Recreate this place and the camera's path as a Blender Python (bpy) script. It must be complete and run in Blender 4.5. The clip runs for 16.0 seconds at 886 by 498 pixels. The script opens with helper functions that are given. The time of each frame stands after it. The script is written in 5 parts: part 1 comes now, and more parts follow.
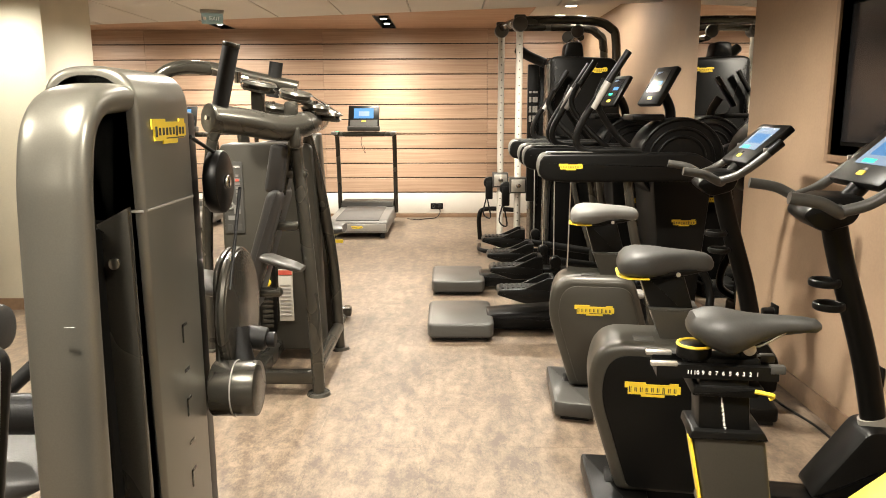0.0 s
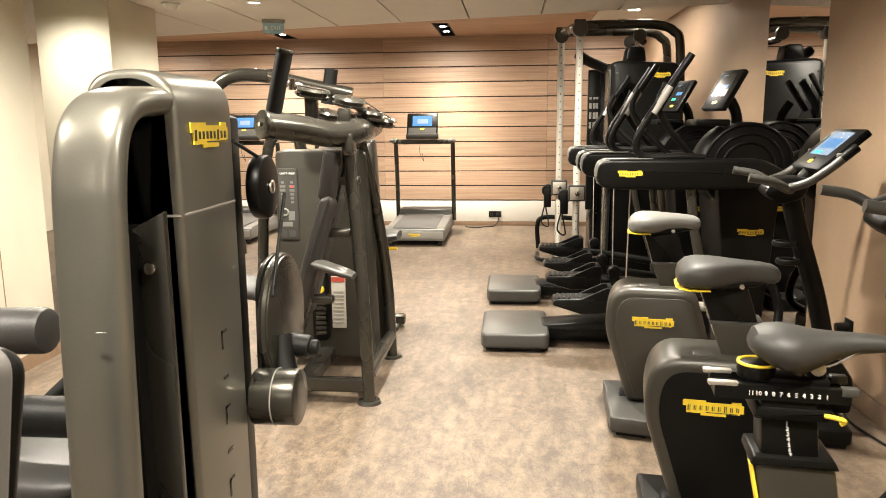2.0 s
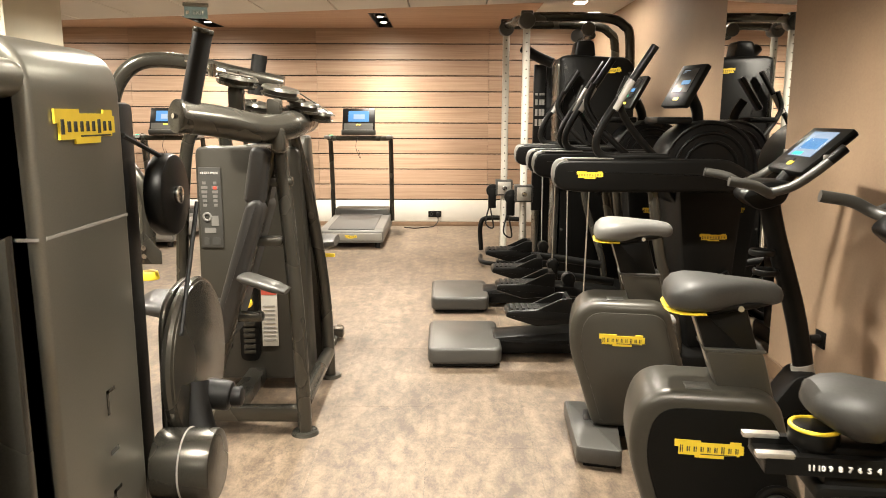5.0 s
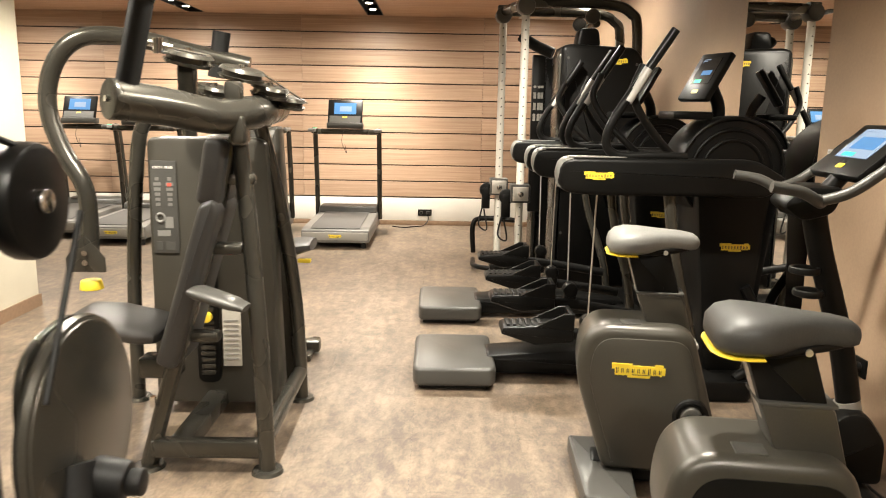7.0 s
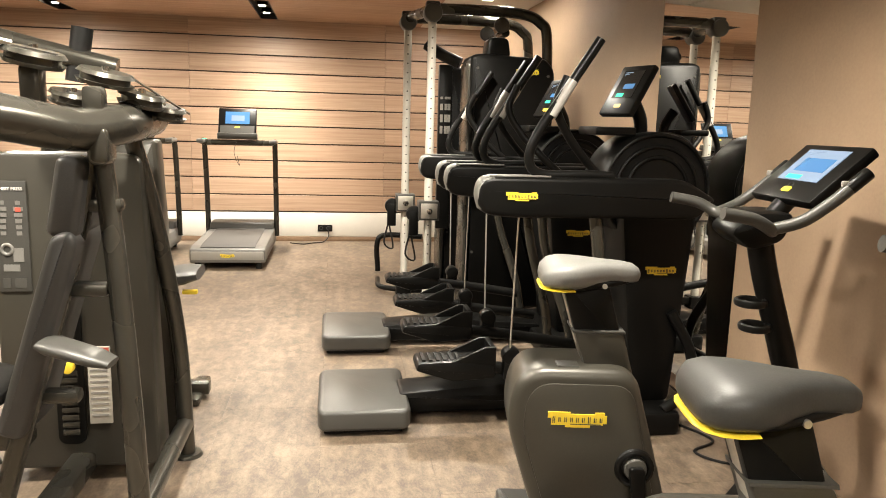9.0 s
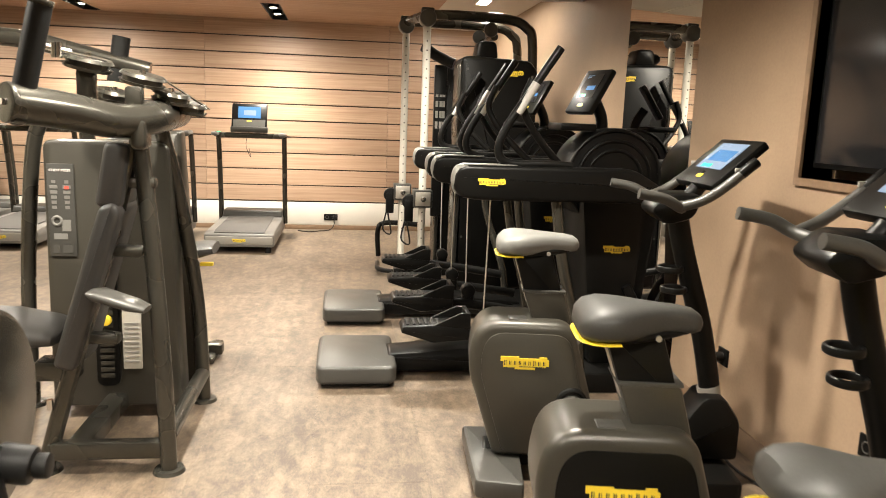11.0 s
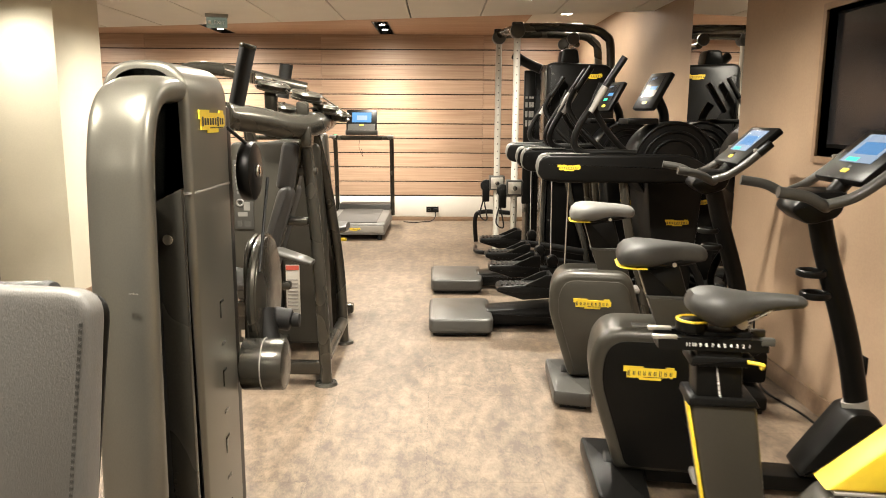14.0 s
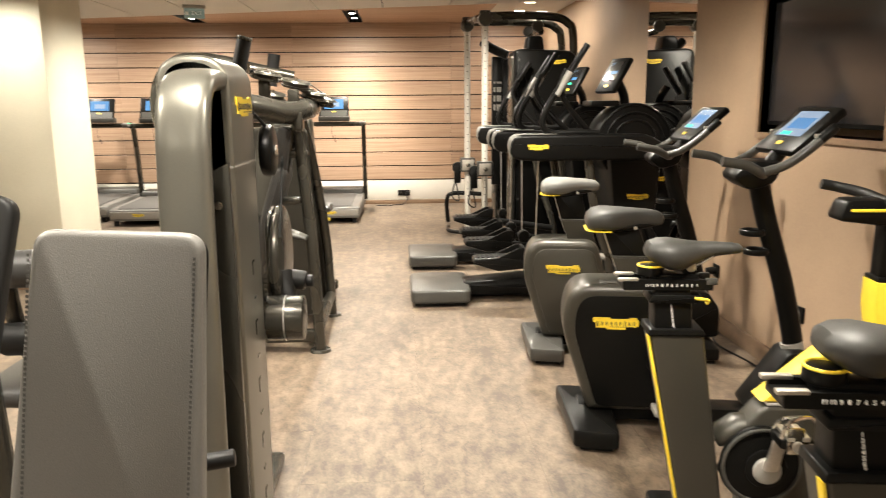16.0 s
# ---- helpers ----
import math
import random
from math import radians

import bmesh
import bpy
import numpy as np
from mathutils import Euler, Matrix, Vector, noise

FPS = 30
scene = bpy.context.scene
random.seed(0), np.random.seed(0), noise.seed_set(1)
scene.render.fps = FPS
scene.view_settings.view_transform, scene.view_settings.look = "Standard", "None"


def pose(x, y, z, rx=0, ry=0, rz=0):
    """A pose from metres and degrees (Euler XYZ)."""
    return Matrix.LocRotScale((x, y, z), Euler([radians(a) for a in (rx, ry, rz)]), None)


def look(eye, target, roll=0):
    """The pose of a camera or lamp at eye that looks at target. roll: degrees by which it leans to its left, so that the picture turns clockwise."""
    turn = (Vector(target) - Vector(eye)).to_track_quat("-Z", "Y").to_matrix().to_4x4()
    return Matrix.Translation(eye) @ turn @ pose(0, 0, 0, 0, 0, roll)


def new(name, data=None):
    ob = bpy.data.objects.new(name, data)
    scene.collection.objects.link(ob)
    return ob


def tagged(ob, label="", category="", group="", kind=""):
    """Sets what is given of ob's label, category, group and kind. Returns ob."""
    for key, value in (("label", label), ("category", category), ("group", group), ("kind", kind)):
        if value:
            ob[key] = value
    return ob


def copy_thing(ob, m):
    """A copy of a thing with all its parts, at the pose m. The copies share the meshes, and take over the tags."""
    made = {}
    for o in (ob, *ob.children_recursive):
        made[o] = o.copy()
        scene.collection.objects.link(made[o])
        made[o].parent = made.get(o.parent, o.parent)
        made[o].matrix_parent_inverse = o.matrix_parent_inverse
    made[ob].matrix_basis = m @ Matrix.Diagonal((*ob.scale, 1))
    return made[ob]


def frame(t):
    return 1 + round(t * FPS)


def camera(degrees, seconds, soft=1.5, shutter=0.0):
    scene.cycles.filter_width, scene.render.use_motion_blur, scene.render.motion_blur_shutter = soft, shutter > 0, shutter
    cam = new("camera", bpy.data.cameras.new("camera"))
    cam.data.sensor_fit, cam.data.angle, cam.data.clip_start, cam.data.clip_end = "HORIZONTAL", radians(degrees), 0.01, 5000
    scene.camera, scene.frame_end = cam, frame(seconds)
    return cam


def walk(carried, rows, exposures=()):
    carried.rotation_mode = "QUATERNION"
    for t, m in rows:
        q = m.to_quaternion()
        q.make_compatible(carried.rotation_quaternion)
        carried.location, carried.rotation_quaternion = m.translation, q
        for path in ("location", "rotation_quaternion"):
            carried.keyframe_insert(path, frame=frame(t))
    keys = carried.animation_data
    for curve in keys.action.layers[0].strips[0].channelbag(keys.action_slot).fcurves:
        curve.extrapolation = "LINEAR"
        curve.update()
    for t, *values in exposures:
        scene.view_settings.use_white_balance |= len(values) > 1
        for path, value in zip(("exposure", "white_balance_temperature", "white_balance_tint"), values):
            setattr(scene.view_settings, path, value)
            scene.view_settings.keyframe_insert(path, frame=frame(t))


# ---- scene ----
cam = camera(61.9, 16.0, soft=0.9, shutter=0.6)
EXPOSURE = 1.12
PATH = [
    (0, (0.099, -0.126, 1.418), (0.084, 1.84, 1.053), -0.2),
    (0.5, (0.104, -0.128, 1.418), (0.074, 1.84, 1.06), -0.1),
    (1, (0.117, -0.117, 1.417), (0.041, 1.854, 1.087), 0.1),
    (1.5, (0.141, -0.105, 1.409), (0.004, 1.863, 1.085), -0.3),
    (2, (0.136, -0.057, 1.404), (-0.043, 1.906, 1.062), -0.5),
    (2.5, (0.106, 0.064, 1.413), (-0.053, 2.029, 1.073), -0.3),
    (3, (0.065, 0.172, 1.412), (-0.019, 2.145, 1.096), -0.6),
    (3.5, (0.057, 0.205, 1.412), (0.026, 2.183, 1.117), -0.3),
    (4, (0.072, 0.222, 1.406), (0.08, 2.198, 1.093), 0.1),
    (6.5, (0.013, 0.672, 1.376), (-0.004, 2.638, 1.007), 0.2),
    (7, (0.063, 0.799, 1.369), (0.087, 2.766, 1.008), 1.0),
    (7.5, (0.128, 0.882, 1.368), (0.158, 2.854, 1.037), 0.9),
    (8, (0.126, 0.956, 1.386), (0.238, 2.921, 1.035), 0.4),
    (8.5, (0.06, 1.117, 1.383), (0.323, 3.07, 1.047), 1.2),
    (9, (0.031, 1.172, 1.385), (0.326, 3.122, 1.055), 1.6),
    (9.5, (0.047, 1.116, 1.383), (0.339, 3.066, 1.05), 2.4),
    (12, (0.108, 0.299, 1.389), (0.305, 2.257, 1.033), 0.4),
    (12.5, (0.095, 0.166, 1.39), (0.174, 2.13, 1.022), -0.8),
    (13, (0.008, 0.01, 1.392), (-0.005, 1.979, 1.037), -1.8),
    (13.5, (-0.027, -0.148, 1.398), (-0.043, 1.818, 1.032), -1.0),
    (14, (0.027, -0.284, 1.386), (0.039, 1.686, 1.04), 0.3),
    (14.5, (0.064, -0.42, 1.375), (0.0, 1.54, 0.984), -0.3),
    (15, (0.039, -0.493, 1.381), (-0.085, 1.462, 0.977), -0.9),
    (15.5, (-0.037, -0.563, 1.381), (-0.069, 1.402, 1.012), -1.4),
    (16, (-0.078, -0.632, 1.377), (0.028, 1.328, 0.995), -0.5),
]
walk(cam, [(t, look(eye, target, roll)) for t, eye, target, roll in PATH], [(0.0, EXPOSURE), (16.0, EXPOSURE)])

# ---- light ----
world = bpy.data.worlds.new("world")
scene.world = world
world.use_nodes = True
world.node_tree.nodes["Background"].inputs[0].default_value = (0.9, 0.75, 0.6, 1)
world.node_tree.nodes["Background"].inputs[1].default_value = 0.008
WARM = (1.0, 0.93, 0.80)


def spot(x, y, z, watts, degrees, blend=0.6, target=None, colour=WARM, radius=0.05):
    data = bpy.data.lights.new("spot_and_fill_lamp", "SPOT")
    data.energy, data.color, data.spot_size, data.spot_blend, data.shadow_soft_size = watts, colour, radians(degrees), blend, radius
    ob = new("spot_and_fill_lamp", data)
    ob.matrix_world = look((x, y, z), target or (x, y + 0.001, 0))
    return ob


def panel_lamp(x, y, z, sx, sy, watts, colour=WARM):
    data = bpy.data.lights.new("ceiling_panel_lamp", "AREA")
    data.shape, data.size, data.size_y, data.energy, data.color = "RECTANGLE", sx, sy, watts, colour
    ob = new("ceiling_panel_lamp", data)
    ob.matrix_world = pose(x, y, z)
    return ob


DOWNLIGHTS = [(x, y) for y in (5.62, 3.2) for x in (-1.80, -0.54, 0.71)] + [(-1.80, 0.8), (-0.54, 0.8), (0.71, 0.8), (-1.80, -1.6), (-0.54, -1.6)]
for x, y in DOWNLIGHTS:
    spot(x, y, 2.285, 170 if y > 1 else 130, 158, 0.9)
# The last one, at x -4.6, is an added lamp with no slot above it.
END_WALL_SPOTS = [(-0.66, 9.35), (-2.75, 9.35), (-0.66, 8.85), (-2.75, 8.85), (-4.6, 9.35)]
for i, (x, y) in enumerate(END_WALL_SPOTS):
    spot(x, y, 2.475, 112, 84, 0.9, (x, y + 0.26, 0))
# Fill added to brighten the upper oak boards; it belongs to no fitting.
for x in (-0.66, -2.75, -4.6):
    spot(x, 8.9, 2.475, 125, 174, 0.8)
for x, y in ((1.35, 7.3), (1.35, 8.9)):
    panel_lamp(x, y, 2.46, 0.10, 0.9, 9)
spot(-2.90, 4.72, 2.28, 45, 150, 0.9)
# Unseen lamp added over the left half, with no fitting drawn.
spot(-3.5, 1.2, 2.28, 150, 140, 0.8)

# ---- materials ----


def material(name, colour, rough=0.5, metal=0.0, grain=0.0, grain_size=60.0, bump=0.0, stain=0.0, coat=0.0, spec=0.5):
    """Principled paint, plastic or metal with fine grain and broad staining."""
    m = bpy.data.materials.new(name)
    m.use_nodes = True
    n, l = m.node_tree.nodes, m.node_tree.links
    b = n["Principled BSDF"]
    b.inputs["Roughness"].default_value, b.inputs["Metallic"].default_value = rough, metal
    b.inputs["Coat Weight"].default_value = coat
    b.inputs["Specular IOR Level"].default_value = spec
    tc = n.new("ShaderNodeTexCoord")
    fine, broad = n.new("ShaderNodeTexNoise"), n.new("ShaderNodeTexNoise")
    fine.inputs["Scale"].default_value, broad.inputs["Scale"].default_value = grain_size, 3.0
    fine.inputs["Detail"].default_value = 5
    for t in (fine, broad):
        l.new(tc.outputs["Object"], t.inputs["Vector"])
    last = None
    for tex, amount in ((fine, grain), (broad, stain)):
        mix = n.new("ShaderNodeMix")
        mix.data_type, mix.blend_type = "RGBA", "MULTIPLY"
        mix.inputs[0].default_value = 1.0
        ramp = n.new("ShaderNodeMapRange")
        ramp.inputs[1].default_value, ramp.inputs[2].default_value = 0.3, 0.7
        ramp.inputs[3].default_value, ramp.inputs[4].default_value = 1 - amount, 1 + amount * 0.4
        l.new(tex.outputs["Fac"], ramp.inputs[0])
        if last:
            l.new(last, mix.inputs[6])
        else:
            mix.inputs[6].default_value = (*colour, 1)
        l.new(ramp.outputs[0], mix.inputs[7])
        last = mix.outputs[2]
    l.new(last, b.inputs["Base Color"])
    rr = n.new("ShaderNodeMapRange")
    rr.inputs[3].default_value, rr.inputs[4].default_value = max(rough - 0.07, 0.03), min(rough + 0.1, 1)
    l.new(broad.outputs["Fac"], rr.inputs[0])
    l.new(rr.outputs[0], b.inputs["Roughness"])
    if bump:
        bp = n.new("ShaderNodeBump")
        bp.inputs["Strength"].default_value, bp.inputs["Distance"].default_value = bump, 0.002
        l.new(fine.outputs["Fac"], bp.inputs["Height"])
        l.new(bp.outputs[0], b.inputs["Normal"])
    return m


def glow(name, colour, strength):
    m = bpy.data.materials.new(name)
    m.use_nodes = True
    b = m.node_tree.nodes["Principled BSDF"]
    b.inputs["Base Color"].default_value = (*[c * 0.2 for c in colour], 1)
    b.inputs["Emission Color"].default_value = (*colour, 1)
    b.inputs["Emission Strength"].default_value = strength
    b.inputs["Roughness"].default_value = 0.15
    return m


def wood(name, dark, light, along=(0.35, 9.0, 30.0), rough=0.45):
    """Oak veneer: long streaks along x, each board shifted by its own random number."""
    m = bpy.data.materials.new(name)
    m.use_nodes = True
    n, l = m.node_tree.nodes, m.node_tree.links
    b = n["Principled BSDF"]
    tc, info, mp = n.new("ShaderNodeTexCoord"), n.new("ShaderNodeObjectInfo"), n.new("ShaderNodeMapping")
    mp.inputs["Scale"].default_value = along
    add = n.new("ShaderNodeVectorMath")
    mul = n.new("ShaderNodeMath")
    mul.operation, mul.inputs[1].default_value = "MULTIPLY", 37.0
    l.new(info.outputs["Random"], mul.inputs[0])
    l.new(tc.outputs["Object"], add.inputs[0])
    l.new(mul.outputs[0], add.inputs[1])
    l.new(add.outputs[0], mp.inputs["Vector"])
    a, c = n.new("ShaderNodeTexNoise"), n.new("ShaderNodeTexNoise")
    a.inputs["Scale"].default_value, a.inputs["Detail"].default_value, a.inputs["Distortion"].default_value = 3.0, 8, 0.6
    c.inputs["Scale"].default_value, c.inputs["Detail"].default_value = 14.0, 4
    for t in (a, c):
        l.new(mp.outputs[0], t.inputs["Vector"])
    mixf = n.new("ShaderNodeMath")
    mixf.operation = "MULTIPLY_ADD"
    mixf.inputs[1].default_value = 0.35
    l.new(c.outputs["Fac"], mixf.inputs[0])
    l.new(a.outputs["Fac"], mixf.inputs[2])
    ramp = n.new("ShaderNodeValToRGB")
    ramp.color_ramp.elements[0].position, ramp.color_ramp.elements[1].position = 0.45, 0.95
    ramp.color_ramp.elements[0].color, ramp.color_ramp.elements[1].color = (*dark, 1), (*light, 1)
    l.new(mixf.outputs[0], ramp.inputs[0])
    hsv = n.new("ShaderNodeHueSaturation")
    val = n.new("ShaderNodeMapRange")
    val.inputs[3].default_value, val.inputs[4].default_value = 0.88, 1.1
    l.new(info.outputs["Random"], val.inputs[0])
    l.new(val.outputs[0], hsv.inputs["Value"])
    l.new(ramp.outputs[0], hsv.inputs["Color"])
    l.new(hsv.outputs[0], b.inputs["Base Color"])
    b.inputs["Roughness"].default_value = rough
    bp = n.new("ShaderNodeBump")
    bp.inputs["Strength"].default_value, bp.inputs["Distance"].default_value = 0.15, 0.002
    l.new(c.outputs["Fac"], bp.inputs["Height"])
    l.new(bp.outputs[0], b.inputs["Normal"])
    return m


def floor_vinyl():
    """Beige-brown vinyl with weathered flecks: broad clouds, streaked scuffs and light worn patches."""
    m = bpy.data.materials.new("floor_vinyl")
    m.use_nodes = True
    n, l = m.node_tree.nodes, m.node_tree.links
    b = n["Principled BSDF"]
    tc, info = n.new("ShaderNodeTexCoord"), n.new("ShaderNodeObjectInfo")
    geo = n.new("ShaderNodeNewGeometry")
    add = n.new("ShaderNodeVectorMath")
    sc = n.new("ShaderNodeVectorMath")
    sc.operation = "SCALE"
    sc.inputs[0].default_value = (0.03, 0.05, 0.0)
    l.new(info.outputs["Random"], sc.inputs["Scale"])
    l.new(geo.outputs["Position"], add.inputs[0])
    l.new(sc.outputs[0], add.inputs[1])
    mp = n.new("ShaderNodeMapping")
    mp.inputs["Scale"].default_value = (1.9, 1.0, 1.0)
    l.new(add.outputs[0], mp.inputs["Vector"])
    cloud, fleck, fine = (n.new("ShaderNodeTexNoise") for _ in range(3))
    for t, s, d, r, w in ((cloud, 2.2, 6, 0.62, 0.15), (fleck, 9.0, 10, 0.74, 0.25), (fine, 60.0, 5, 0.6, 0.1)):
        t.inputs["Scale"].default_value, t.inputs["Detail"].default_value = s, d
        t.inputs["Roughness"].default_value, t.inputs["Distortion"].default_value = r, w
        l.new(mp.outputs[0], t.inputs["Vector"])
    s1 = n.new("ShaderNodeMath")
    s1.operation, s1.inputs[1].default_value = "MULTIPLY_ADD", 0.9
    l.new(fleck.outputs["Fac"], s1.inputs[0])
    soft = n.new("ShaderNodeMath")
    soft.operation, soft.inputs[1].default_value = "MULTIPLY", 0.42
    l.new(cloud.outputs["Fac"], soft.inputs[0])
    l.new(soft.outputs[0], s1.inputs[2])
    s2 = n.new("ShaderNodeMath")
    s2.operation, s2.inputs[1].default_value = "MULTIPLY_ADD", 0.25
    l.new(fine.outputs["Fac"], s2.inputs[0])
    l.new(s1.outputs[0], s2.inputs[2])
    ramp = n.new("ShaderNodeValToRGB")
    e = ramp.color_ramp.elements
    e[0].position, e[0].color = 0.78, (0.072, 0.052, 0.036, 1)
    e[1].position, e[1].color = 1.35, (0.205, 0.155, 0.108, 1)
    mid = e.new(0.98)
    mid.color = (0.124, 0.091, 0.064, 1)
    e[0].position, e[2].position, mid.position = 0.415, 0.585, 0.49
    half = n.new("ShaderNodeMath")
    half.operation, half.inputs[1].default_value = "MULTIPLY", 0.635
    l.new(s2.outputs[0], half.inputs[0])
    l.new(half.outputs[0], ramp.inputs[0])
    hsv = n.new("ShaderNodeHueSaturation")
    val = n.new("ShaderNodeMapRange")
    val.inputs[3].default_value, val.inputs[4].default_value = 0.975, 1.02
    l.new(info.outputs["Random"], val.inputs[0])
    l.new(val.outputs[0], hsv.inputs["Value"])
    l.new(ramp.outputs[0], hsv.inputs["Color"])
    l.new(hsv.outputs[0], b.inputs["Base Color"])
    rr = n.new("ShaderNodeMapRange")
    rr.inputs[3].default_value, rr.inputs[4].default_value = 0.40, 0.62
    l.new(fleck.outputs["Fac"], rr.inputs[0])
    l.new(rr.outputs[0], b.inputs["Roughness"])
    bp = n.new("ShaderNodeBump")
    bp.inputs["Strength"].default_value, bp.inputs["Distance"].default_value = 0.2, 0.001
    l.new(fleck.outputs["Fac"], bp.inputs["Height"])
    l.new(bp.outputs[0], b.inputs["Normal"])
    return m


M_FLOOR = floor_vinyl()
M_PLANK = wood("oak_wall_board", (0.30, 0.190, 0.125), (0.46, 0.318, 0.222), (0.35, 9.0, 16.0))
M_WOODCEIL = wood("oak_ceiling_board", (0.38, 0.235, 0.150), (0.54, 0.365, 0.245), rough=0.6)
M_BROWN = material("brown_wall_paint", (0.325, 0.222, 0.145), 0.75, grain=0.06, grain_size=90, bump=0.1, stain=0.1)
M_CREAM = material("cream_wall_paint", (0.60, 0.56, 0.45), 0.8, grain=0.04, grain_size=120, bump=0.08, stain=0.06)
M_WHITE = material("white_paint", (0.66, 0.63, 0.57), 0.7, grain=0.03, grain_size=80, stain=0.05)
M_CEIL = material("white_ceiling_panel", (0.66, 0.63, 0.57), 0.8, grain=0.03, grain_size=200, stain=0.03)
M_SKIRT = material("brown_skirting", (0.22, 0.14, 0.085), 0.5, grain=0.15, grain_size=40, stain=0.1)
M_DARK = material("dark_gap", (0.03, 0.02, 0.015), 0.8, grain=0.1)
M_FRAME = material("anthracite_metallic_paint", (0.078, 0.073, 0.061), 0.25, metal=0.68, grain=0.12, grain_size=300, stain=0.12)
M_SHROUD = material("anthracite_shroud", (0.215, 0.206, 0.176), 0.33, metal=0.72, grain=0.06, grain_size=350, bump=0.01, stain=0.10)
M_HOUSE = material("anthracite_housing", (0.048, 0.044, 0.035), 0.34, metal=0.25, grain=0.12, grain_size=350, bump=0.03, stain=0.12)
M_BLACK = material("black_plastic", (0.005, 0.0048, 0.0044), 0.34, spec=0.16, grain=0.2, grain_size=250, bump=0.08, stain=0.25)
M_RUBBER = material("black_rubber", (0.007, 0.0067, 0.0064), 0.5, spec=0.3, grain=0.25, grain_size=180, bump=0.2, stain=0.2)
M_GREYP = material("grey_plastic", (0.050, 0.048, 0.043), 0.38, grain=0.12, grain_size=220, bump=0.08, stain=0.15)
M_LGREY = material("light_grey_plastic", (0.30, 0.285, 0.26), 0.4, grain=0.06, grain_size=200, stain=0.1)
M_PAD = material("dark_grey_upholstery", (0.040, 0.038, 0.036), 0.45, grain=0.18, grain_size=260, bump=0.25, stain=0.15)
M_GPAD = material("grey_bench_upholstery", (0.125, 0.119, 0.110), 0.45, grain=0.12, grain_size=420, bump=0.3, stain=0.1)
M_SADDLE = material("black_saddle_vinyl", (0.032, 0.031, 0.028), 0.50, grain=0.15, grain_size=200, bump=0.12, stain=0.15)
# Saddle vinyl made paler: the spotlights' light on it is in this colour.
M_LITSAD = material("lit_saddle_vinyl", (0.15, 0.147, 0.138), 0.46, grain=0.12, grain_size=200, bump=0.1, stain=0.2)
M_RIM = material("mid_grey_plastic", (0.16, 0.155, 0.142), 0.38, grain=0.08, grain_size=200, stain=0.12)
M_POST = material("pale_enamelled_post", (0.55, 0.52, 0.46), 0.35, grain=0.06, grain_size=120, stain=0.12)
M_SILVER = material("brushed_aluminium", (0.62, 0.58, 0.52), 0.38, metal=0.85, grain=0.1, grain_size=150, stain=0.1)
M_CHROME = material("chrome", (0.75, 0.73, 0.70), 0.15, metal=1.0, stain=0.05)
M_YELLOW = material("yellow_plastic", (0.80, 0.58, 0.04), 0.45, grain=0.05, stain=0.08)
M_INK = material("black_print", (0.03, 0.03, 0.025), 0.6)
M_WPRINT = material("white_print", (0.75, 0.73, 0.68), 0.6)
M_RED = material("red_print", (0.5, 0.08, 0.05), 0.6)
M_TREAD = material("grey_treadmill_casing", (0.16, 0.155, 0.145), 0.4, grain=0.1, grain_size=200, stain=0.12)
M_BELT = material("treadmill_belt", (0.075, 0.072, 0.068), 0.55, grain=0.2, grain_size=200, stain=0.15)
M_GLASS = material("dark_screen_glass", (0.012, 0.012, 0.013), 0.12, stain=0.05)
M_SCREEN = glow("lit_screen", (0.38, 0.50, 0.68), 0.3)
M_SCREEN2 = glow("lit_screen_blue", (0.10, 0.26, 0.52), 0.45)
M_GREEN = glow("green_indicator", (0.05, 0.75, 0.35), 1.0)
M_LAMP = glow("lamp_lens", (1.0, 0.86, 0.66), 12.0)
M_EXIT = glow("exit_sign_face", (0.40, 0.48, 0.38), 0.12)
M_MIRROR = bpy.data.materials.new("mirror")
M_MIRROR.use_nodes = True
M_MIRROR.node_tree.nodes["Principled BSDF"].inputs["Metallic"].default_value = 1
M_MIRROR.node_tree.nodes["Principled BSDF"].inputs["Roughness"].default_value = 0.015
M_MIRROR.node_tree.nodes["Principled BSDF"].inputs["Base Color"].default_value = (0.88, 0.87, 0.84, 1)

# ---- mesh helpers ----


def link(name, bm, mat, parent=None, smooth=True):
    me = bpy.data.meshes.new(name)
    bmesh.ops.recalc_face_normals(bm, faces=bm.faces)
    bm.to_mesh(me)
    bm.free()
    me.materials.append(mat)
    if smooth:
        me.polygons.foreach_set("use_smooth", [True] * len(me.polygons))
        me.set_sharp_from_angle(angle=radians(38))
    ob = new(name, me)
    ob.parent = parent
    return ob


def part(name, bm, mat, parent, label=""):
    return tagged(link(name, bm, mat, parent), label)


def thing(name, m, label, category, group=""):
    ob = tagged(new(name), label, category, group)
    ob.empty_display_size = 0.1
    ob.matrix_world = m
    return ob


def box(x0, x1, y0, y1, z0, z1, bevel=0.0, seg=2):
    bm = bmesh.new()
    bmesh.ops.create_cube(bm, size=1)
    for v in bm.verts:
        v.co = Vector(((x0 + x1) / 2 + v.co.x * (x1 - x0), (y0 + y1) / 2 + v.co.y * (y1 - y0), (z0 + z1) / 2 + v.co.z * (z1 - z0)))
    if bevel:
        bmesh.ops.bevel(bm, geom=bm.edges[:], offset=bevel, segments=seg, profile=0.5, affect="EDGES")
    return bm


def moved(bm, m):
    bmesh.ops.transform(bm, matrix=m, verts=bm.verts)
    return bm


def joined(*bms):
    out = bmesh.new()
    for bm in bms:
        me = bpy.data.meshes.new("tmp")
        bm.to_mesh(me)
        bm.free()
        out.from_mesh(me)
        bpy.data.meshes.remove(me)
    return out


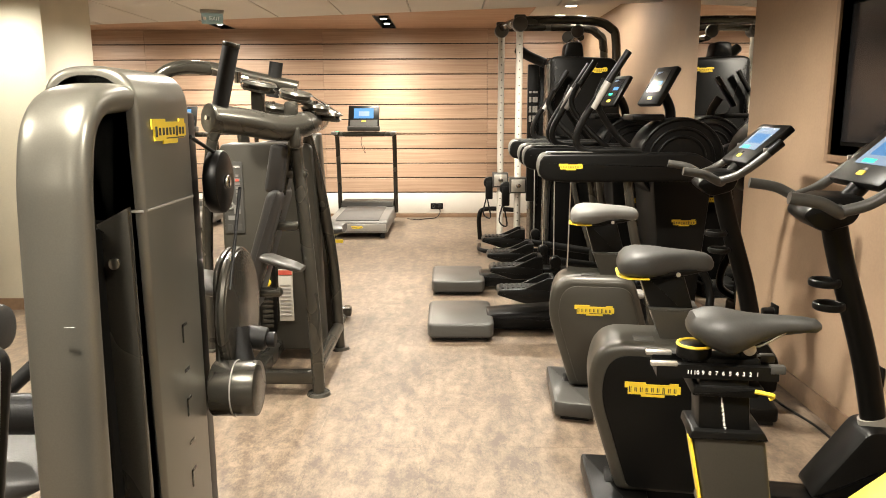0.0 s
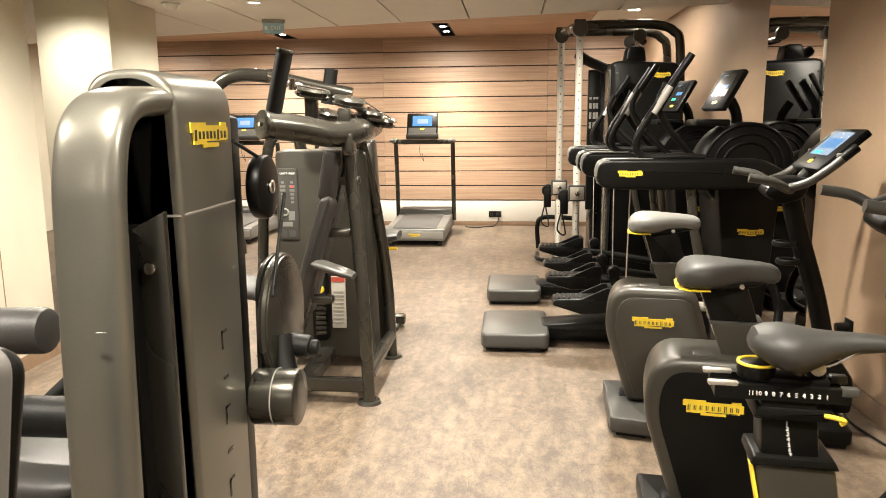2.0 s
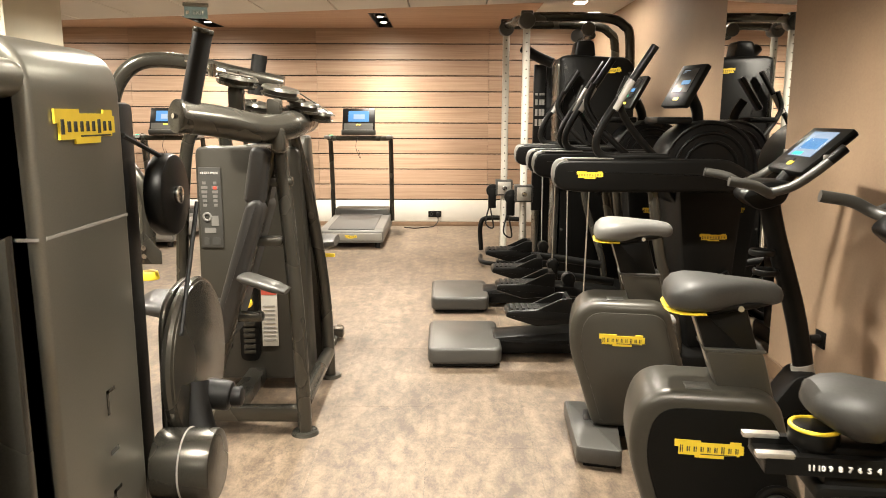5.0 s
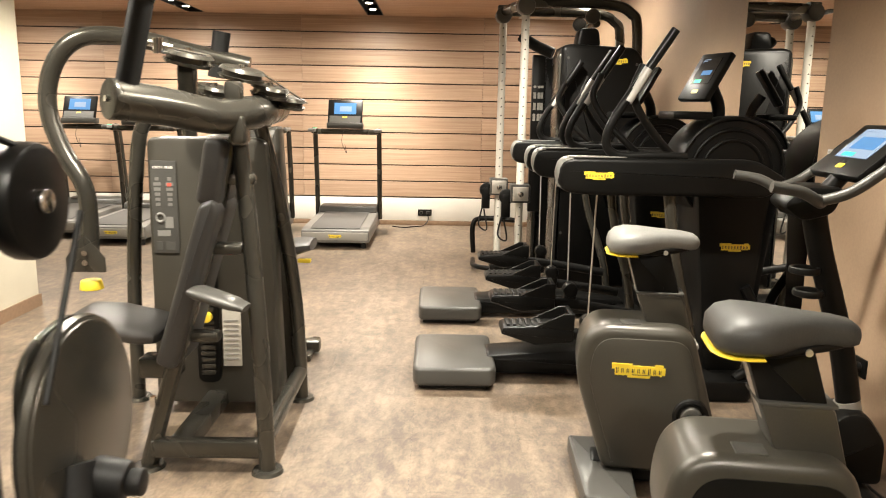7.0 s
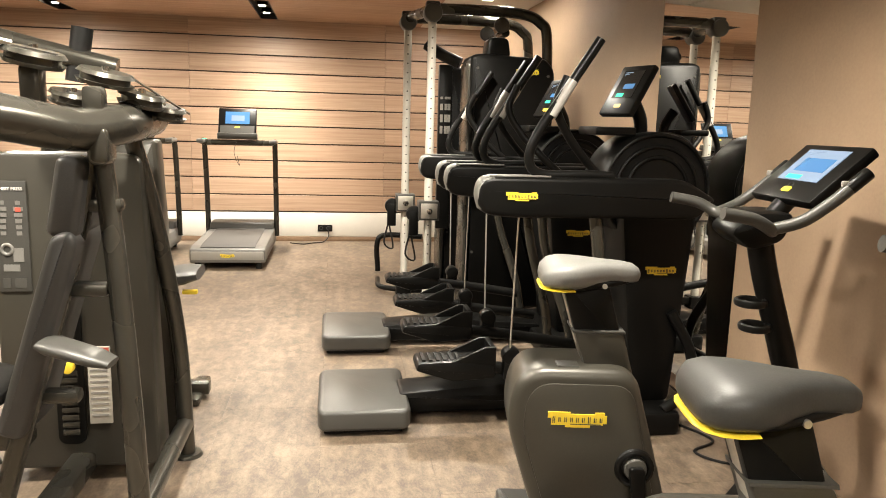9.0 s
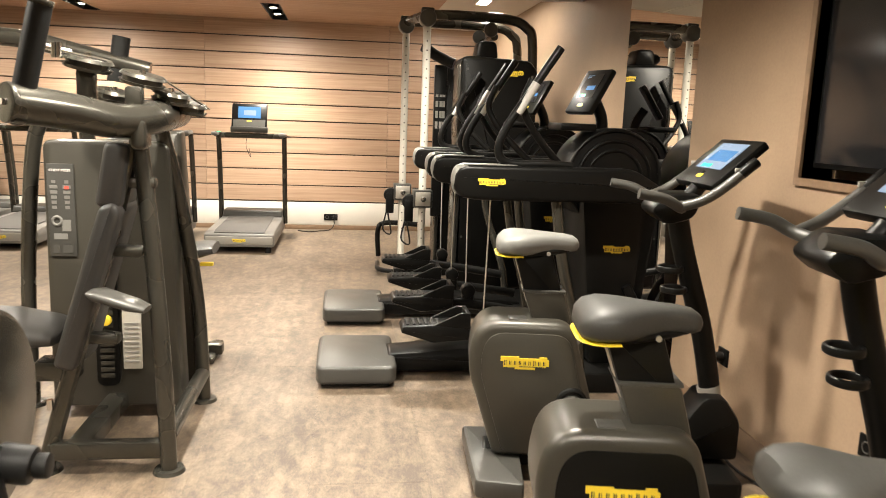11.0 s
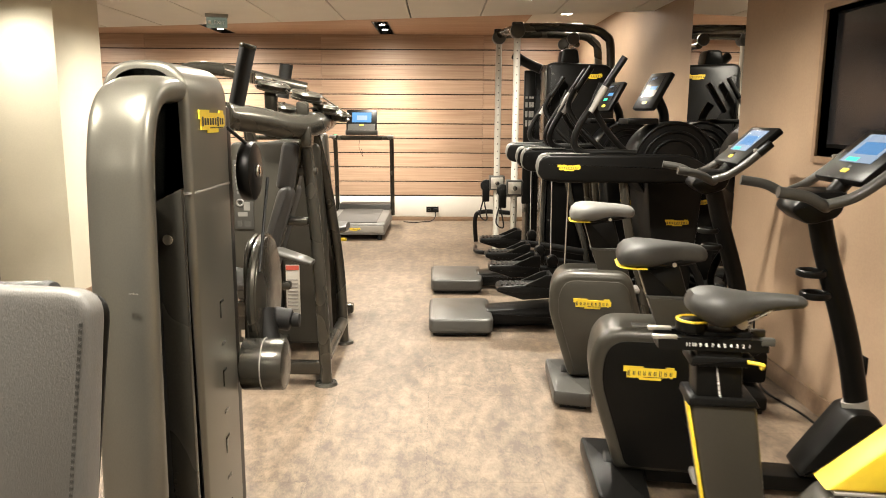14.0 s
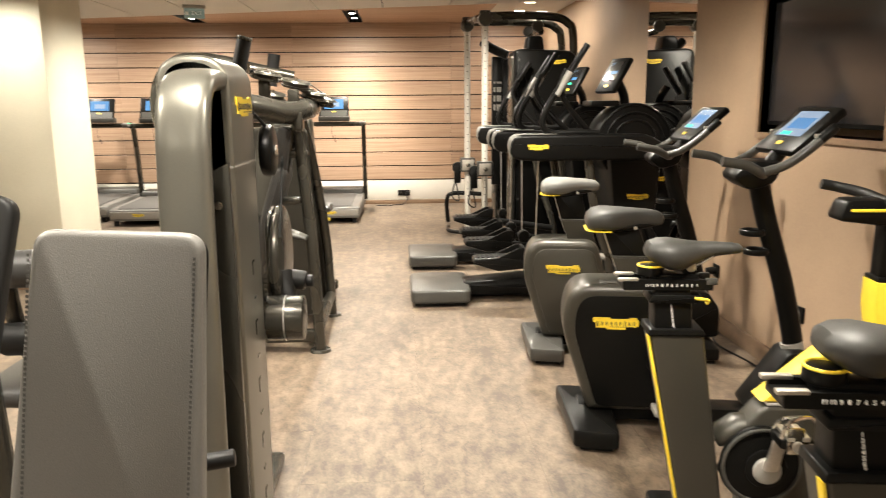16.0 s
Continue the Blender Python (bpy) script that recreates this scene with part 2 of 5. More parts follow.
def rounded(pts, radius, n=5):
    """Round the corners of a closed 2D outline."""
    out = []
    for i, p in enumerate(pts):
        r = radius[i] if isinstance(radius, (list, tuple)) else radius
        a, b, c = Vector(pts[i - 1]), Vector(p), Vector(pts[(i + 1) % len(pts)])
        u, v = (a - b), (c - b)
        d = min(r, u.length * 0.49, v.length * 0.49)
        s, e = b + u.normalized() * d, b + v.normalized() * d
        if d < 1e-4:
            out.append(b)
            continue
        for k in range(n + 1):
            t = k / n
            out.append((1 - t) ** 2 * s + 2 * t * (1 - t) * b + t * t * e)
    return out


def prism(pts, y0, y1, bevel=0.0, axes="xz", seg=2):
    """A 2D outline, drawn in the given plane, pulled out along the third axis."""
    bm = bmesh.new()

    def at(p, h):
        return {"xz": (p[0], h, p[1]), "yz": (h, p[0], p[1]), "xy": (p[0], p[1], h)}[axes]
    a = [bm.verts.new(at(p, y0)) for p in pts]
    b = [bm.verts.new(at(p, y1)) for p in pts]
    bm.faces.new(a)
    bm.faces.new(b[::-1])
    for i in range(len(a)):
        bm.faces.new((a[i], b[i], b[(i + 1) % len(b)], a[(i + 1) % len(a)]))
    bmesh.ops.recalc_face_normals(bm, faces=bm.faces)
    if bevel:
        rims = [e for e in bm.edges if len({v in a for v in e.verts}) == 1]
        bmesh.ops.bevel(bm, geom=rims, offset=bevel, segments=seg, profile=0.5, affect="EDGES")
    return bm


def rod(p, q, r, r2=None, seg=18, bevel=0.0):
    p, q = Vector(p), Vector(q)
    d = q - p
    bm = bmesh.new()
    bmesh.ops.create_cone(bm, cap_ends=True, segments=seg, radius1=r, radius2=r if r2 is None else r2, depth=d.length)
    if bevel:
        caps = [e for e in bm.edges if abs(e.verts[0].co.z - e.verts[1].co.z) < 1e-6]
        bmesh.ops.bevel(bm, geom=caps, offset=bevel, segments=2, profile=0.5, affect="EDGES")
    return moved(bm, Matrix.Translation((p + q) / 2) @ d.to_track_quat("Z", "Y").to_matrix().to_4x4())


def smooth_path(pts, n=6):
    """Catmull-Rom through the points."""
    P = [Vector(p) for p in pts]
    P = [P[0] * 2 - P[1]] + P + [P[-1] * 2 - P[-2]]
    out = []
    for i in range(1, len(P) - 2):
        for k in range(n):
            t = k / n
            out.append(0.5 * ((2 * P[i]) + (P[i + 1] - P[i - 1]) * t + (2 * P[i - 1] - 5 * P[i] + 4 * P[i + 1] - P[i + 2]) * t * t
                              + (3 * P[i] - P[i - 1] - 3 * P[i + 1] + P[i + 2]) * t ** 3))
    out.append(P[-2])
    return out


def tube(pts, r, seg=14, n=6, flat=1.0, smooth=True):
    """A round or oval tube along a path, with closed ends."""
    path = smooth_path(pts, n) if smooth and len(pts) > 2 else [Vector(p) for p in pts]
    bm = bmesh.new()
    rings = []
    up = None
    for i, p in enumerate(path):
        d = (path[min(i + 1, len(path) - 1)] - path[max(i - 1, 0)]).normalized()
        if up is None:
            up = d.orthogonal().normalized() if abs(d.y) > 0.9 else Vector((0, 1, 0))
        side = d.cross(up).normalized()
        up = side.cross(d).normalized()
        rr = r[min(int(i / max(len(path) - 1, 1) * (len(r) - 1) + 0.5), len(r) - 1)] if isinstance(r, (list, tuple)) else r
        rings.append([bm.verts.new(p + (up * math.cos(a) * flat + side * math.sin(a)) * rr) for a in (2 * math.pi * k / seg for k in range(seg))])
    for a, b in zip(rings, rings[1:]):
        for k in range(seg):
            bm.faces.new((a[k], a[(k + 1) % seg], b[(k + 1) % seg], b[k]))
    bm.faces.new(rings[0][::-1])
    bm.faces.new(rings[-1])
    return bm


def ring(c, R, r, axis="y", seg=28, flat=1.0):
    bm = bmesh.new()
    loops = []
    for i in range(seg):
        a = 2 * math.pi * i / seg
        loop = []
        for k in range(8):
            t = 2 * math.pi * k / 8
            rad, h = R + r * math.cos(t), r * flat * math.sin(t)
            u, v = rad * math.cos(a), rad * math.sin(a)
            loop.append(bm.verts.new(Vector(c) + Vector({"y": (u, h, v), "x": (h, u, v), "z": (u, v, h)}[axis])))
        loops.append(loop)
    for i in range(seg):
        a, b = loops[i], loops[(i + 1) % seg]
        for k in range(8):
            bm.faces.new((a[k], a[(k + 1) % 8], b[(k + 1) % 8], b[k]))
    return bm


def loft(sections, seg=20, power=2.6):
    """Superellipse sections (x, centre y, centre z, half width, half height) joined along x."""
    bm = bmesh.new()
    rings = []
    for x, cy, cz, w, h in sections:
        loop = []
        for k in range(seg):
            a = 2 * math.pi * k / seg
            c, s = math.cos(a), math.sin(a)
            loop.append(bm.verts.new((x, cy + w * math.copysign(abs(c) ** (2 / power), c), cz + h * math.copysign(abs(s) ** (2 / power), s))))
        rings.append(loop)
    for a, b in zip(rings, rings[1:]):
        for k in range(seg):
            bm.faces.new((a[k], a[(k + 1) % seg], b[(k + 1) % seg], b[k]))
    bm.faces.new(rings[0][::-1])
    bm.faces.new(rings[-1])
    return bm


def badge(parent, m, w=0.15, ink=True):
    """The maker's yellow tag: a notched plate with plain dark bars in place of the lettering."""
    h = w * 0.27
    pts = [(-w / 2, h * .5), (-w * .12, h * .5), (-w * .12, h * .38), (w * .30, h * .38), (w * .30, h * .5), (w * .46, h * .5), (w * .46, h * .3), (w / 2, h * .3), (w / 2, -h * .22),
           (w * .44, -h * .22), (w * .44, -h * .32), (w * .22, -h * .32), (w * .22, -h * .5), (-w * .20, -h * .5), (-w * .20, -h * .36), (-w * .44, -h * .36), (-w * .44, h * .1), (-w / 2, h * .1)]
    tag = part("badge", moved(prism(pts, -0.0035, 0.0, 0), m), M_YELLOW, parent, "yellow maker's tag")
    bars = []
    n = 9
    for k in range(n):
        x = -w * .40 + k * w * .80 / (n - 1)
        hh = h * (.21 if k in (0, 6) else .15)
        bars.append(box(x - w * .022, x - w * .004, -.0050, -.0030, -hh, hh))
        bars.append(box(x + w * .010, x + w * .022, -.0050, -.0030, -hh, hh))
    bars.append(box(-w * .12, w * .40, -.0050, -.0030, -h * .30, -h * .255))
    part("lettering", moved(joined(*bars), m), M_INK, parent, "dark lettering bars")
    return tag


def text(name, body, size, m, mat, parent, depth=0.0015):
    cu = bpy.data.curves.new(name, "FONT")
    cu.body, cu.size, cu.extrude, cu.align_x, cu.align_y, cu.resolution_u = body, size, depth, "CENTER", "CENTER", 2
    tmp = bpy.data.objects.new("tmp", cu)
    me = bpy.data.meshes.new_from_object(tmp)
    bpy.data.objects.remove(tmp)
    me.transform(m)
    me.materials.clear()
    me.materials.append(mat)
    ob = new(name, me)
    ob.parent = parent
    return ob


FACE_E = pose(0, 0, 0, 0, 0, 90)                 # a plate that faces +x
TEXT_S = pose(0, 0, 0, 90, 0, 0)                 # writing that faces -y
TEXT_E = pose(0, 0, 0, 90, 0, 90)                # writing that faces +x


def structure(name, bm, mat, label="", category=""):
    return tagged(link(name, bm, mat), label, category or name.split("_")[0], kind="structure")


# ---- setting ----
X0, X1, Y0, Y1 = -6.0, 1.85, -3.6, 9.9
EDGE = ((-6.0, 8.27), (1.85, 6.216))             # the oblique edge of the white ceiling
structure("floor", box(X0 - 0.2, X1 + 0.25, Y0 - 0.2, Y1 + 0.2, -0.20, -0.004), M_DARK, "screed under the beige vinyl floor tiles", "floor")
structure("wall_north", box(X0 - 0.2, X1 + 0.25, Y1 + 0.02, Y1 + 0.2, 0, 2.8), M_DARK, "end wall behind horizontal oak boards", "wall")
structure("wall_west", box(X0 - 0.2, X0, Y0, Y1 + 0.02, 0, 2.8), M_CREAM, "cream painted side wall", "wall")
structure("wall_south", box(X0 - 0.2, X1 + 0.25, Y0 - 0.2, Y0, 0, 2.8), M_CREAM, "cream painted wall behind the machines", "wall")
# wall on the side of the bikes: niche for the screen and a full-height mirror
NY0, NY1, NZ0, NZ1 = 2.24, 3.30, 1.22, 1.90
MY0, MY1 = 4.26, 5.20
wall_bits = [box(X1, X1 + .2, Y0, NY0, 0, 2.8), box(X1, X1 + .2, NY1, MY0, 0, 2.8), box(X1, X1 + .2, NY0, NY1, 0, NZ0), box(X1, X1 + .2, NY0, NY1, NZ1, 2.8),
             box(X1 + .14, X1 + .2, NY0, NY1, NZ0, NZ1), box(X1, X1 + .2, MY1, Y1 + .02, 0, 2.8), box(X1 + .036, X1 + .2, MY0, MY1, 0, 2.8)]
structure("wall_east", joined(*wall_bits), M_BROWN, "brown painted side wall with a recessed screen niche", "wall")
mirror_mesh = moved(box(-.007, .007, -(MY1 - MY0) / 2 + .003, (MY1 - MY0) / 2 - .003, 0.10, 2.45), pose(X1 + .010, (MY0 + MY1) / 2, 0, 0, 0, 1.5))
mirror = tagged(link("wall_mirror", mirror_mesh, M_MIRROR), "tall frameless mirror set into the brown wall", "mirror", kind="structure")
niche_frame = [box(X1 - .012, X1 + .13, NY0 - .03, NY0 + .0, NZ0 - .03, NZ1 + .03), box(X1 - .012, X1 + .13, NY1, NY1 + .03, NZ0 - .03, NZ1 + .03),
               box(X1 - .012, X1 + .13, NY0, NY1, NZ0 - .03, NZ0), box(X1 - .012, X1 + .13, NY0, NY1, NZ1, NZ1 + .03)]
structure("trim_niche", joined(*niche_frame), M_SKIRT, "brown wooden frame round the screen niche", "trim")
# ceilings
slope = (EDGE[1][1] - EDGE[0][1]) / (EDGE[1][0] - EDGE[0][0])


def edge_y(x):
    return EDGE[0][1] + slope * (x - EDGE[0][0])


panels = []
xs = [X0] + [-0.235 + 0.63 * k for k in range(-9, 4)] + [X1]
xs = sorted(x for x in xs if X0 <= x <= X1)
for a, b in zip(xs, xs[1:]):
    if b - a < 0.02:
        continue
    cuts = [Y0, -1.2, 1.6, 4.4]
    for c, d in zip(cuts, cuts[1:]):
        panels.append(box(a + .006, b - .006, c + .006, d - .006, 2.300, 2.33))
    panels.append(prism([(a + .006, 4.406), (b - .006, 4.406), (b - .006, edge_y(b)), (a + .006, edge_y(a))], 2.300, 2.33, axes="xy"))
structure("ceiling", joined(*panels), M_CEIL, "white metal ceiling panels with dark joints", "ceiling")
structure("ceiling_void", prism([(X0, Y0), (X1 + .2, Y0), (X1 + .2, edge_y(X1)), (X0, edge_y(X0))], 2.331, 2.80, axes="xy"), M_DARK, "dark void above the ceiling panels", "ceiling")
structure("ceiling_fascia", prism([(X0, edge_y(X0) + .002), (X1, edge_y(X1) + .002), (X1, edge_y(X1) + .02), (X0, edge_y(X0) + .02)], 2.300, 2.50, axes="xy"), M_CEIL, "white upstand at the ceiling edge", "ceiling")
slots = [(-0.76, -0.57), (-2.85, -2.66)]
SY0, SY1 = 8.55, 9.80
wood_bits = []
cx = X0
for a, b in slots[::-1] + [(1.02, 1.02)]:
    wood_bits.append(prism([(cx, edge_y(cx) + .022), (a, edge_y(a) + .022), (a, Y1 + .02), (cx, Y1 + .02)], 2.49, 2.52, axes="xy"))
    if b > a:
        wood_bits.append(prism([(a, edge_y(a) + .022), (b, edge_y(b) + .022), (b, SY0), (a, SY0)], 2.49, 2.52, axes="xy"))
        wood_bits.append(box(a, b, SY1, Y1 + .02, 2.49, 2.52))
    cx = b
structure("ceiling_oak", joined(*wood_bits), M_WOODCEIL, "lowered oak ceiling above the treadmills", "ceiling")
structure("ceiling_side", prism([(1.02, edge_y(1.02) + .022), (X1, edge_y(X1) + .022), (X1, Y1 + .02), (1.02, Y1 + .02)], 2.485, 2.52, axes="xy"), M_CEIL, "white ceiling strip beside the brown wall", "ceiling")
structure("ceiling_cap", box(X0 - .2, X1 + .2, 6.0, Y1 + .2, 2.60, 2.8), M_DARK, "slab above the oak ceiling", "ceiling")
# columns by the passage to the other half
COLS = [(-3.24, -2.69, 5.12, 5.84), (-3.15, -2.65, 3.20, 4.13)]
for i, (a, b, c, d) in enumerate(COLS):
    structure("column_%d" % (i + 1), box(a, b, c, d, 0, 2.30, 0.006), M_CREAM, "cream painted square column", "column")
    structure("baseboard_column_%d" % (i + 1), joined(box(b, b + .012, c - .012, d + .012, 0, .085), box(a, b, c - .012, c, 0, .085), box(a, b, d, d + .012, 0, .085)), M_SKIRT, "brown skirting round the column", "baseboard")
structure("column_joint", box(-2.652, -2.6485, 3.70, 3.706, .09, 2.30), M_SKIRT, "fine vertical panel joint in the column face", "trim")
structure("baseboard_east", joined(box(X1 - .014, X1, Y0, MY0, 0, .10, .003), box(X1 - .014, X1, MY1, Y1 - .03, 0, .10, .003)), M_SKIRT, "brown tiled skirting along the wall", "baseboard")
structure("wall_band", box(X0, X1, Y1 - .006, Y1 + .02, .055, .335, .003), M_WHITE, "white painted band under the oak boards", "wall")
structure("baseboard_north", box(X0, X1, Y1 - .014, Y1 + .02, 0, .053, .002), M_SKIRT, "low brown skirting under the white band", "baseboard")

# ---- fixtures ----


def downlight(x, y):
    d = thing("downlight", pose(x, y, 2.300), "small round recessed downlight glowing in the white ceiling", "downlight", "ceiling downlights")
    part("trim_ring", ring((0, 0, -.001), .047, .006, "z"), M_WHITE, d)
    part("lens", rod((0, 0, -.003), (0, 0, -.0008), .042, seg=24), M_LAMP, d, "glowing lens")


for x, y in DOWNLIGHTS:
    downlight(x, y)
for a, b in slots:
    s = thing("slot_light", pose((a + b) / 2, 0, 2.49), "black recessed slot with two spotlights in the oak ceiling", "spotlight", "slot lights")
    w = (b - a) / 2
    part("trough", joined(box(-w, w, SY0, SY1, .06, .07), box(-w, -w + .008, SY0, SY1, -.004, .06), box(w - .008, w, SY0, SY1, -.004, .06), box(-w, w, SY0, SY0 + .008, -.004, .06), box(-w, w, SY1 - .008, SY1, -.004, .06)), M_BLACK, s)
    for y in (8.95, 9.45):
        part("spot_head", rod((0, y, .015), (0, y, .06), .06, .05, seg=20), M_BLACK, s)
        part("spot_lens", rod((0, y, .008), (0, y, .014), .035, seg=20), M_LAMP, s, "glowing lens")
for x, y in ((1.35, 7.3), (1.35, 8.9)):
    s = thing("linear_light", pose(x, y, 2.485), "slim glowing linear light in the white ceiling strip", "ceiling light", "linear lights")
    part("housing", box(-.06, .06, -.47, .47, -.012, 0, .003), M_WHITE, s)
    part("diffuser", box(-.05, .05, -.45, .45, -.016, -.0125), M_LAMP, s)
sd = thing("smoke_detector", pose(-2.43, 5.56, 2.300), "white round smoke detector under the ceiling", "smoke detector")
part("base", rod((0, 0, -.018), (0, 0, 0), .07, seg=28, bevel=.004), M_WHITE, sd)
part("head", rod((0, 0, -.05), (0, 0, -.018), .035, .055, seg=28, bevel=.004), M_WHITE, sd)
ex = thing("exit_sign", pose(-1.96, 6.57, 2.300, 0, 0, 20), "small hanging exit sign with a pale green glass face", "exit sign")
part("bracket", box(-.10, .10, -.02, .02, -.03, 0, .004), M_LGREY, ex)
plate = part("sign_plate", box(-.09, .09, -.006, .006, -.12, -.03, .002), M_EXIT, ex, "pale green translucent plate")
text("sign_text", "EXIT", .045, Matrix.Translation((.02, -.0085, -.075)) @ TEXT_S, M_WPRINT, ex)
part("arrow_mark", box(-.078, -.052, -.009, -.006, -.09, -.062), M_WPRINT, ex)

tv = thing("wall_screen", pose(X1 + .055, (NY0 + NY1) / 2, NZ0 + .01), "switched-off black television in the wall niche", "television")
part("casing", box(-.02, .03, -.52, .52, .03, .66, .006), M_BLACK, tv)
part("screen", box(-.024, -.0205, -.50, .50, .05, .645), M_GLASS, tv, "dark glossy glass")


def socket(x, y, z, m, wide):
    s = thing("power_socket", Matrix.Translation((x, y, z)) @ m, "black wall socket with a plug in it", "socket", "wall sockets")
    part("plate", box(-wide / 2, wide / 2, -.010, 0, -.04, .04, .003), M_BLACK, s)
    for k in range(max(1, round(wide / .08))):
        cx = -wide / 2 + .04 + .08 * k
        part("outlet", ring((cx, -.0105, 0), .019, .003, "y", 20), M_GREYP, s)
    return s


so = socket(-.06, Y1 - .006, .155, Matrix.Identity(4), .17)
part("plug", box(.03, .075, -.045, -.010, -.02, .02, .006), M_RUBBER, so)
so = socket(X1, 3.72, .36, pose(0, 0, 0, 0, 0, -90), .085)
part("plug", rod((0, -.07, 0), (0, -.012, 0), .021, .024, bevel=.004), M_RUBBER, so)
so = socket(X1, 2.75, .36, pose(0, 0, 0, 0, 0, -90), .085)


def cable(name, pts, r, label):
    tagged(link(name, tube(pts, r, 8, 6), M_RUBBER), label, "cable")


cable("power_cable", [(X1 - .05, 3.72, .34), (X1 - .05, 3.71, .12), (X1 - .06, 3.6, .012), (1.72, 3.35, .008), (1.77, 3.0, .008), (1.74, 2.6, .008), (1.66, 2.3, .008)], .006, "black power cable trailing along the skirting")
cable("power_cable", [(1.56, 4.45, .008), (1.67, 4.30, .008), (1.74, 4.12, .008), (1.60, 4.02, .008), (1.68, 3.9, .008), (1.80, 3.82, .05), (1.80, 3.74, .33)], .006, "black power cable looping beside the skirting")
cable("power_cable", [(-.45, 9.7, .008), (-.3, 9.62, .008), (-.2, 9.7, .008), (-.08, 9.78, .008), (-.02, 9.85, .06), (-.02, 9.86, .13)], .006, "thin cable on the floor by the treadmill")

# ---- upright bikes ----


def console(parent, m, w, h, lit, bright=True):
    """A tilted display: local x across, y up the face, z out of it."""
    c = part("console", moved(box(-w / 2, w / 2, -h / 2, h / 2, -.035, 0, .010), m), M_BLACK, parent, "black tilted display housing")
    part("display", moved(box(-w * .31, w * .31, -h * .18, h * .38, .0005, .003), m), lit, c, "lit display")
    part("display_tile", moved(box(-w * .20, w * .25, -h * .02, h * .22, .0032, .0042) if bright else box(-w * .10, w * .22, .0, h * .10, .0032, .0042), m), M_SCREEN2, c)
    for k in range(3):
        part("display_bar", moved(box(-w * .26, -w * .23 + k * w * .10, h * (.27 + k * .03), h * (.285 + k * .03), .0032, .0042), m), M_SCREEN, c)
    part("display_green", moved(box(-w * .20, w * .02, -h * .16, -h * .09, .0032, .0042), m), M_GREEN, c)
    part("console_tag", moved(prism(rounded([(-.022, .010), (.022, .010), (.022, -.010), (-.022, -.010)], .006), 0.0, .002, axes="xy"), m @ Matrix.Translation((0, -h * .34, 0))), M_YELLOW, c, "yellow tag")
    return c


def saddle(length=.34, wide=.13):
    """Broad padded saddle: a deep rounded back at x = 0, a drooping nose at x = length; its top is near z = 0."""
    secs = [(.000, -.060, .50, .014), (.008, -.056, .74, .030), (.030, -.050, .94, .042), (.065, -.047, 1.0, .047), (.105, -.047, .96, .047), (.145, -.046, .80, .045),
            (.185, -.044, .58, .041), (.230, -.042, .41, .037), (.275, -.042, .35, .034), (.315, -.045, .31, .030), (.332, -.048, .24, .022), (.340, -.050, .12, .010)]
    return loft([(x * length / .34, 0, z, w * wide, h) for x, z, w, h in secs], 34, 3.1)


def saddle_rim(wide=.13):
    return loft([(-.004, 0, 0, wide * .46, .003), (.006, 0, 0, wide * .70, .004), (.030, 0, 0, wide * .88, .0045), (.065, 0, 0, wide * .93, .0045), (.10, 0, 0, wide * .88, .004)], 26)


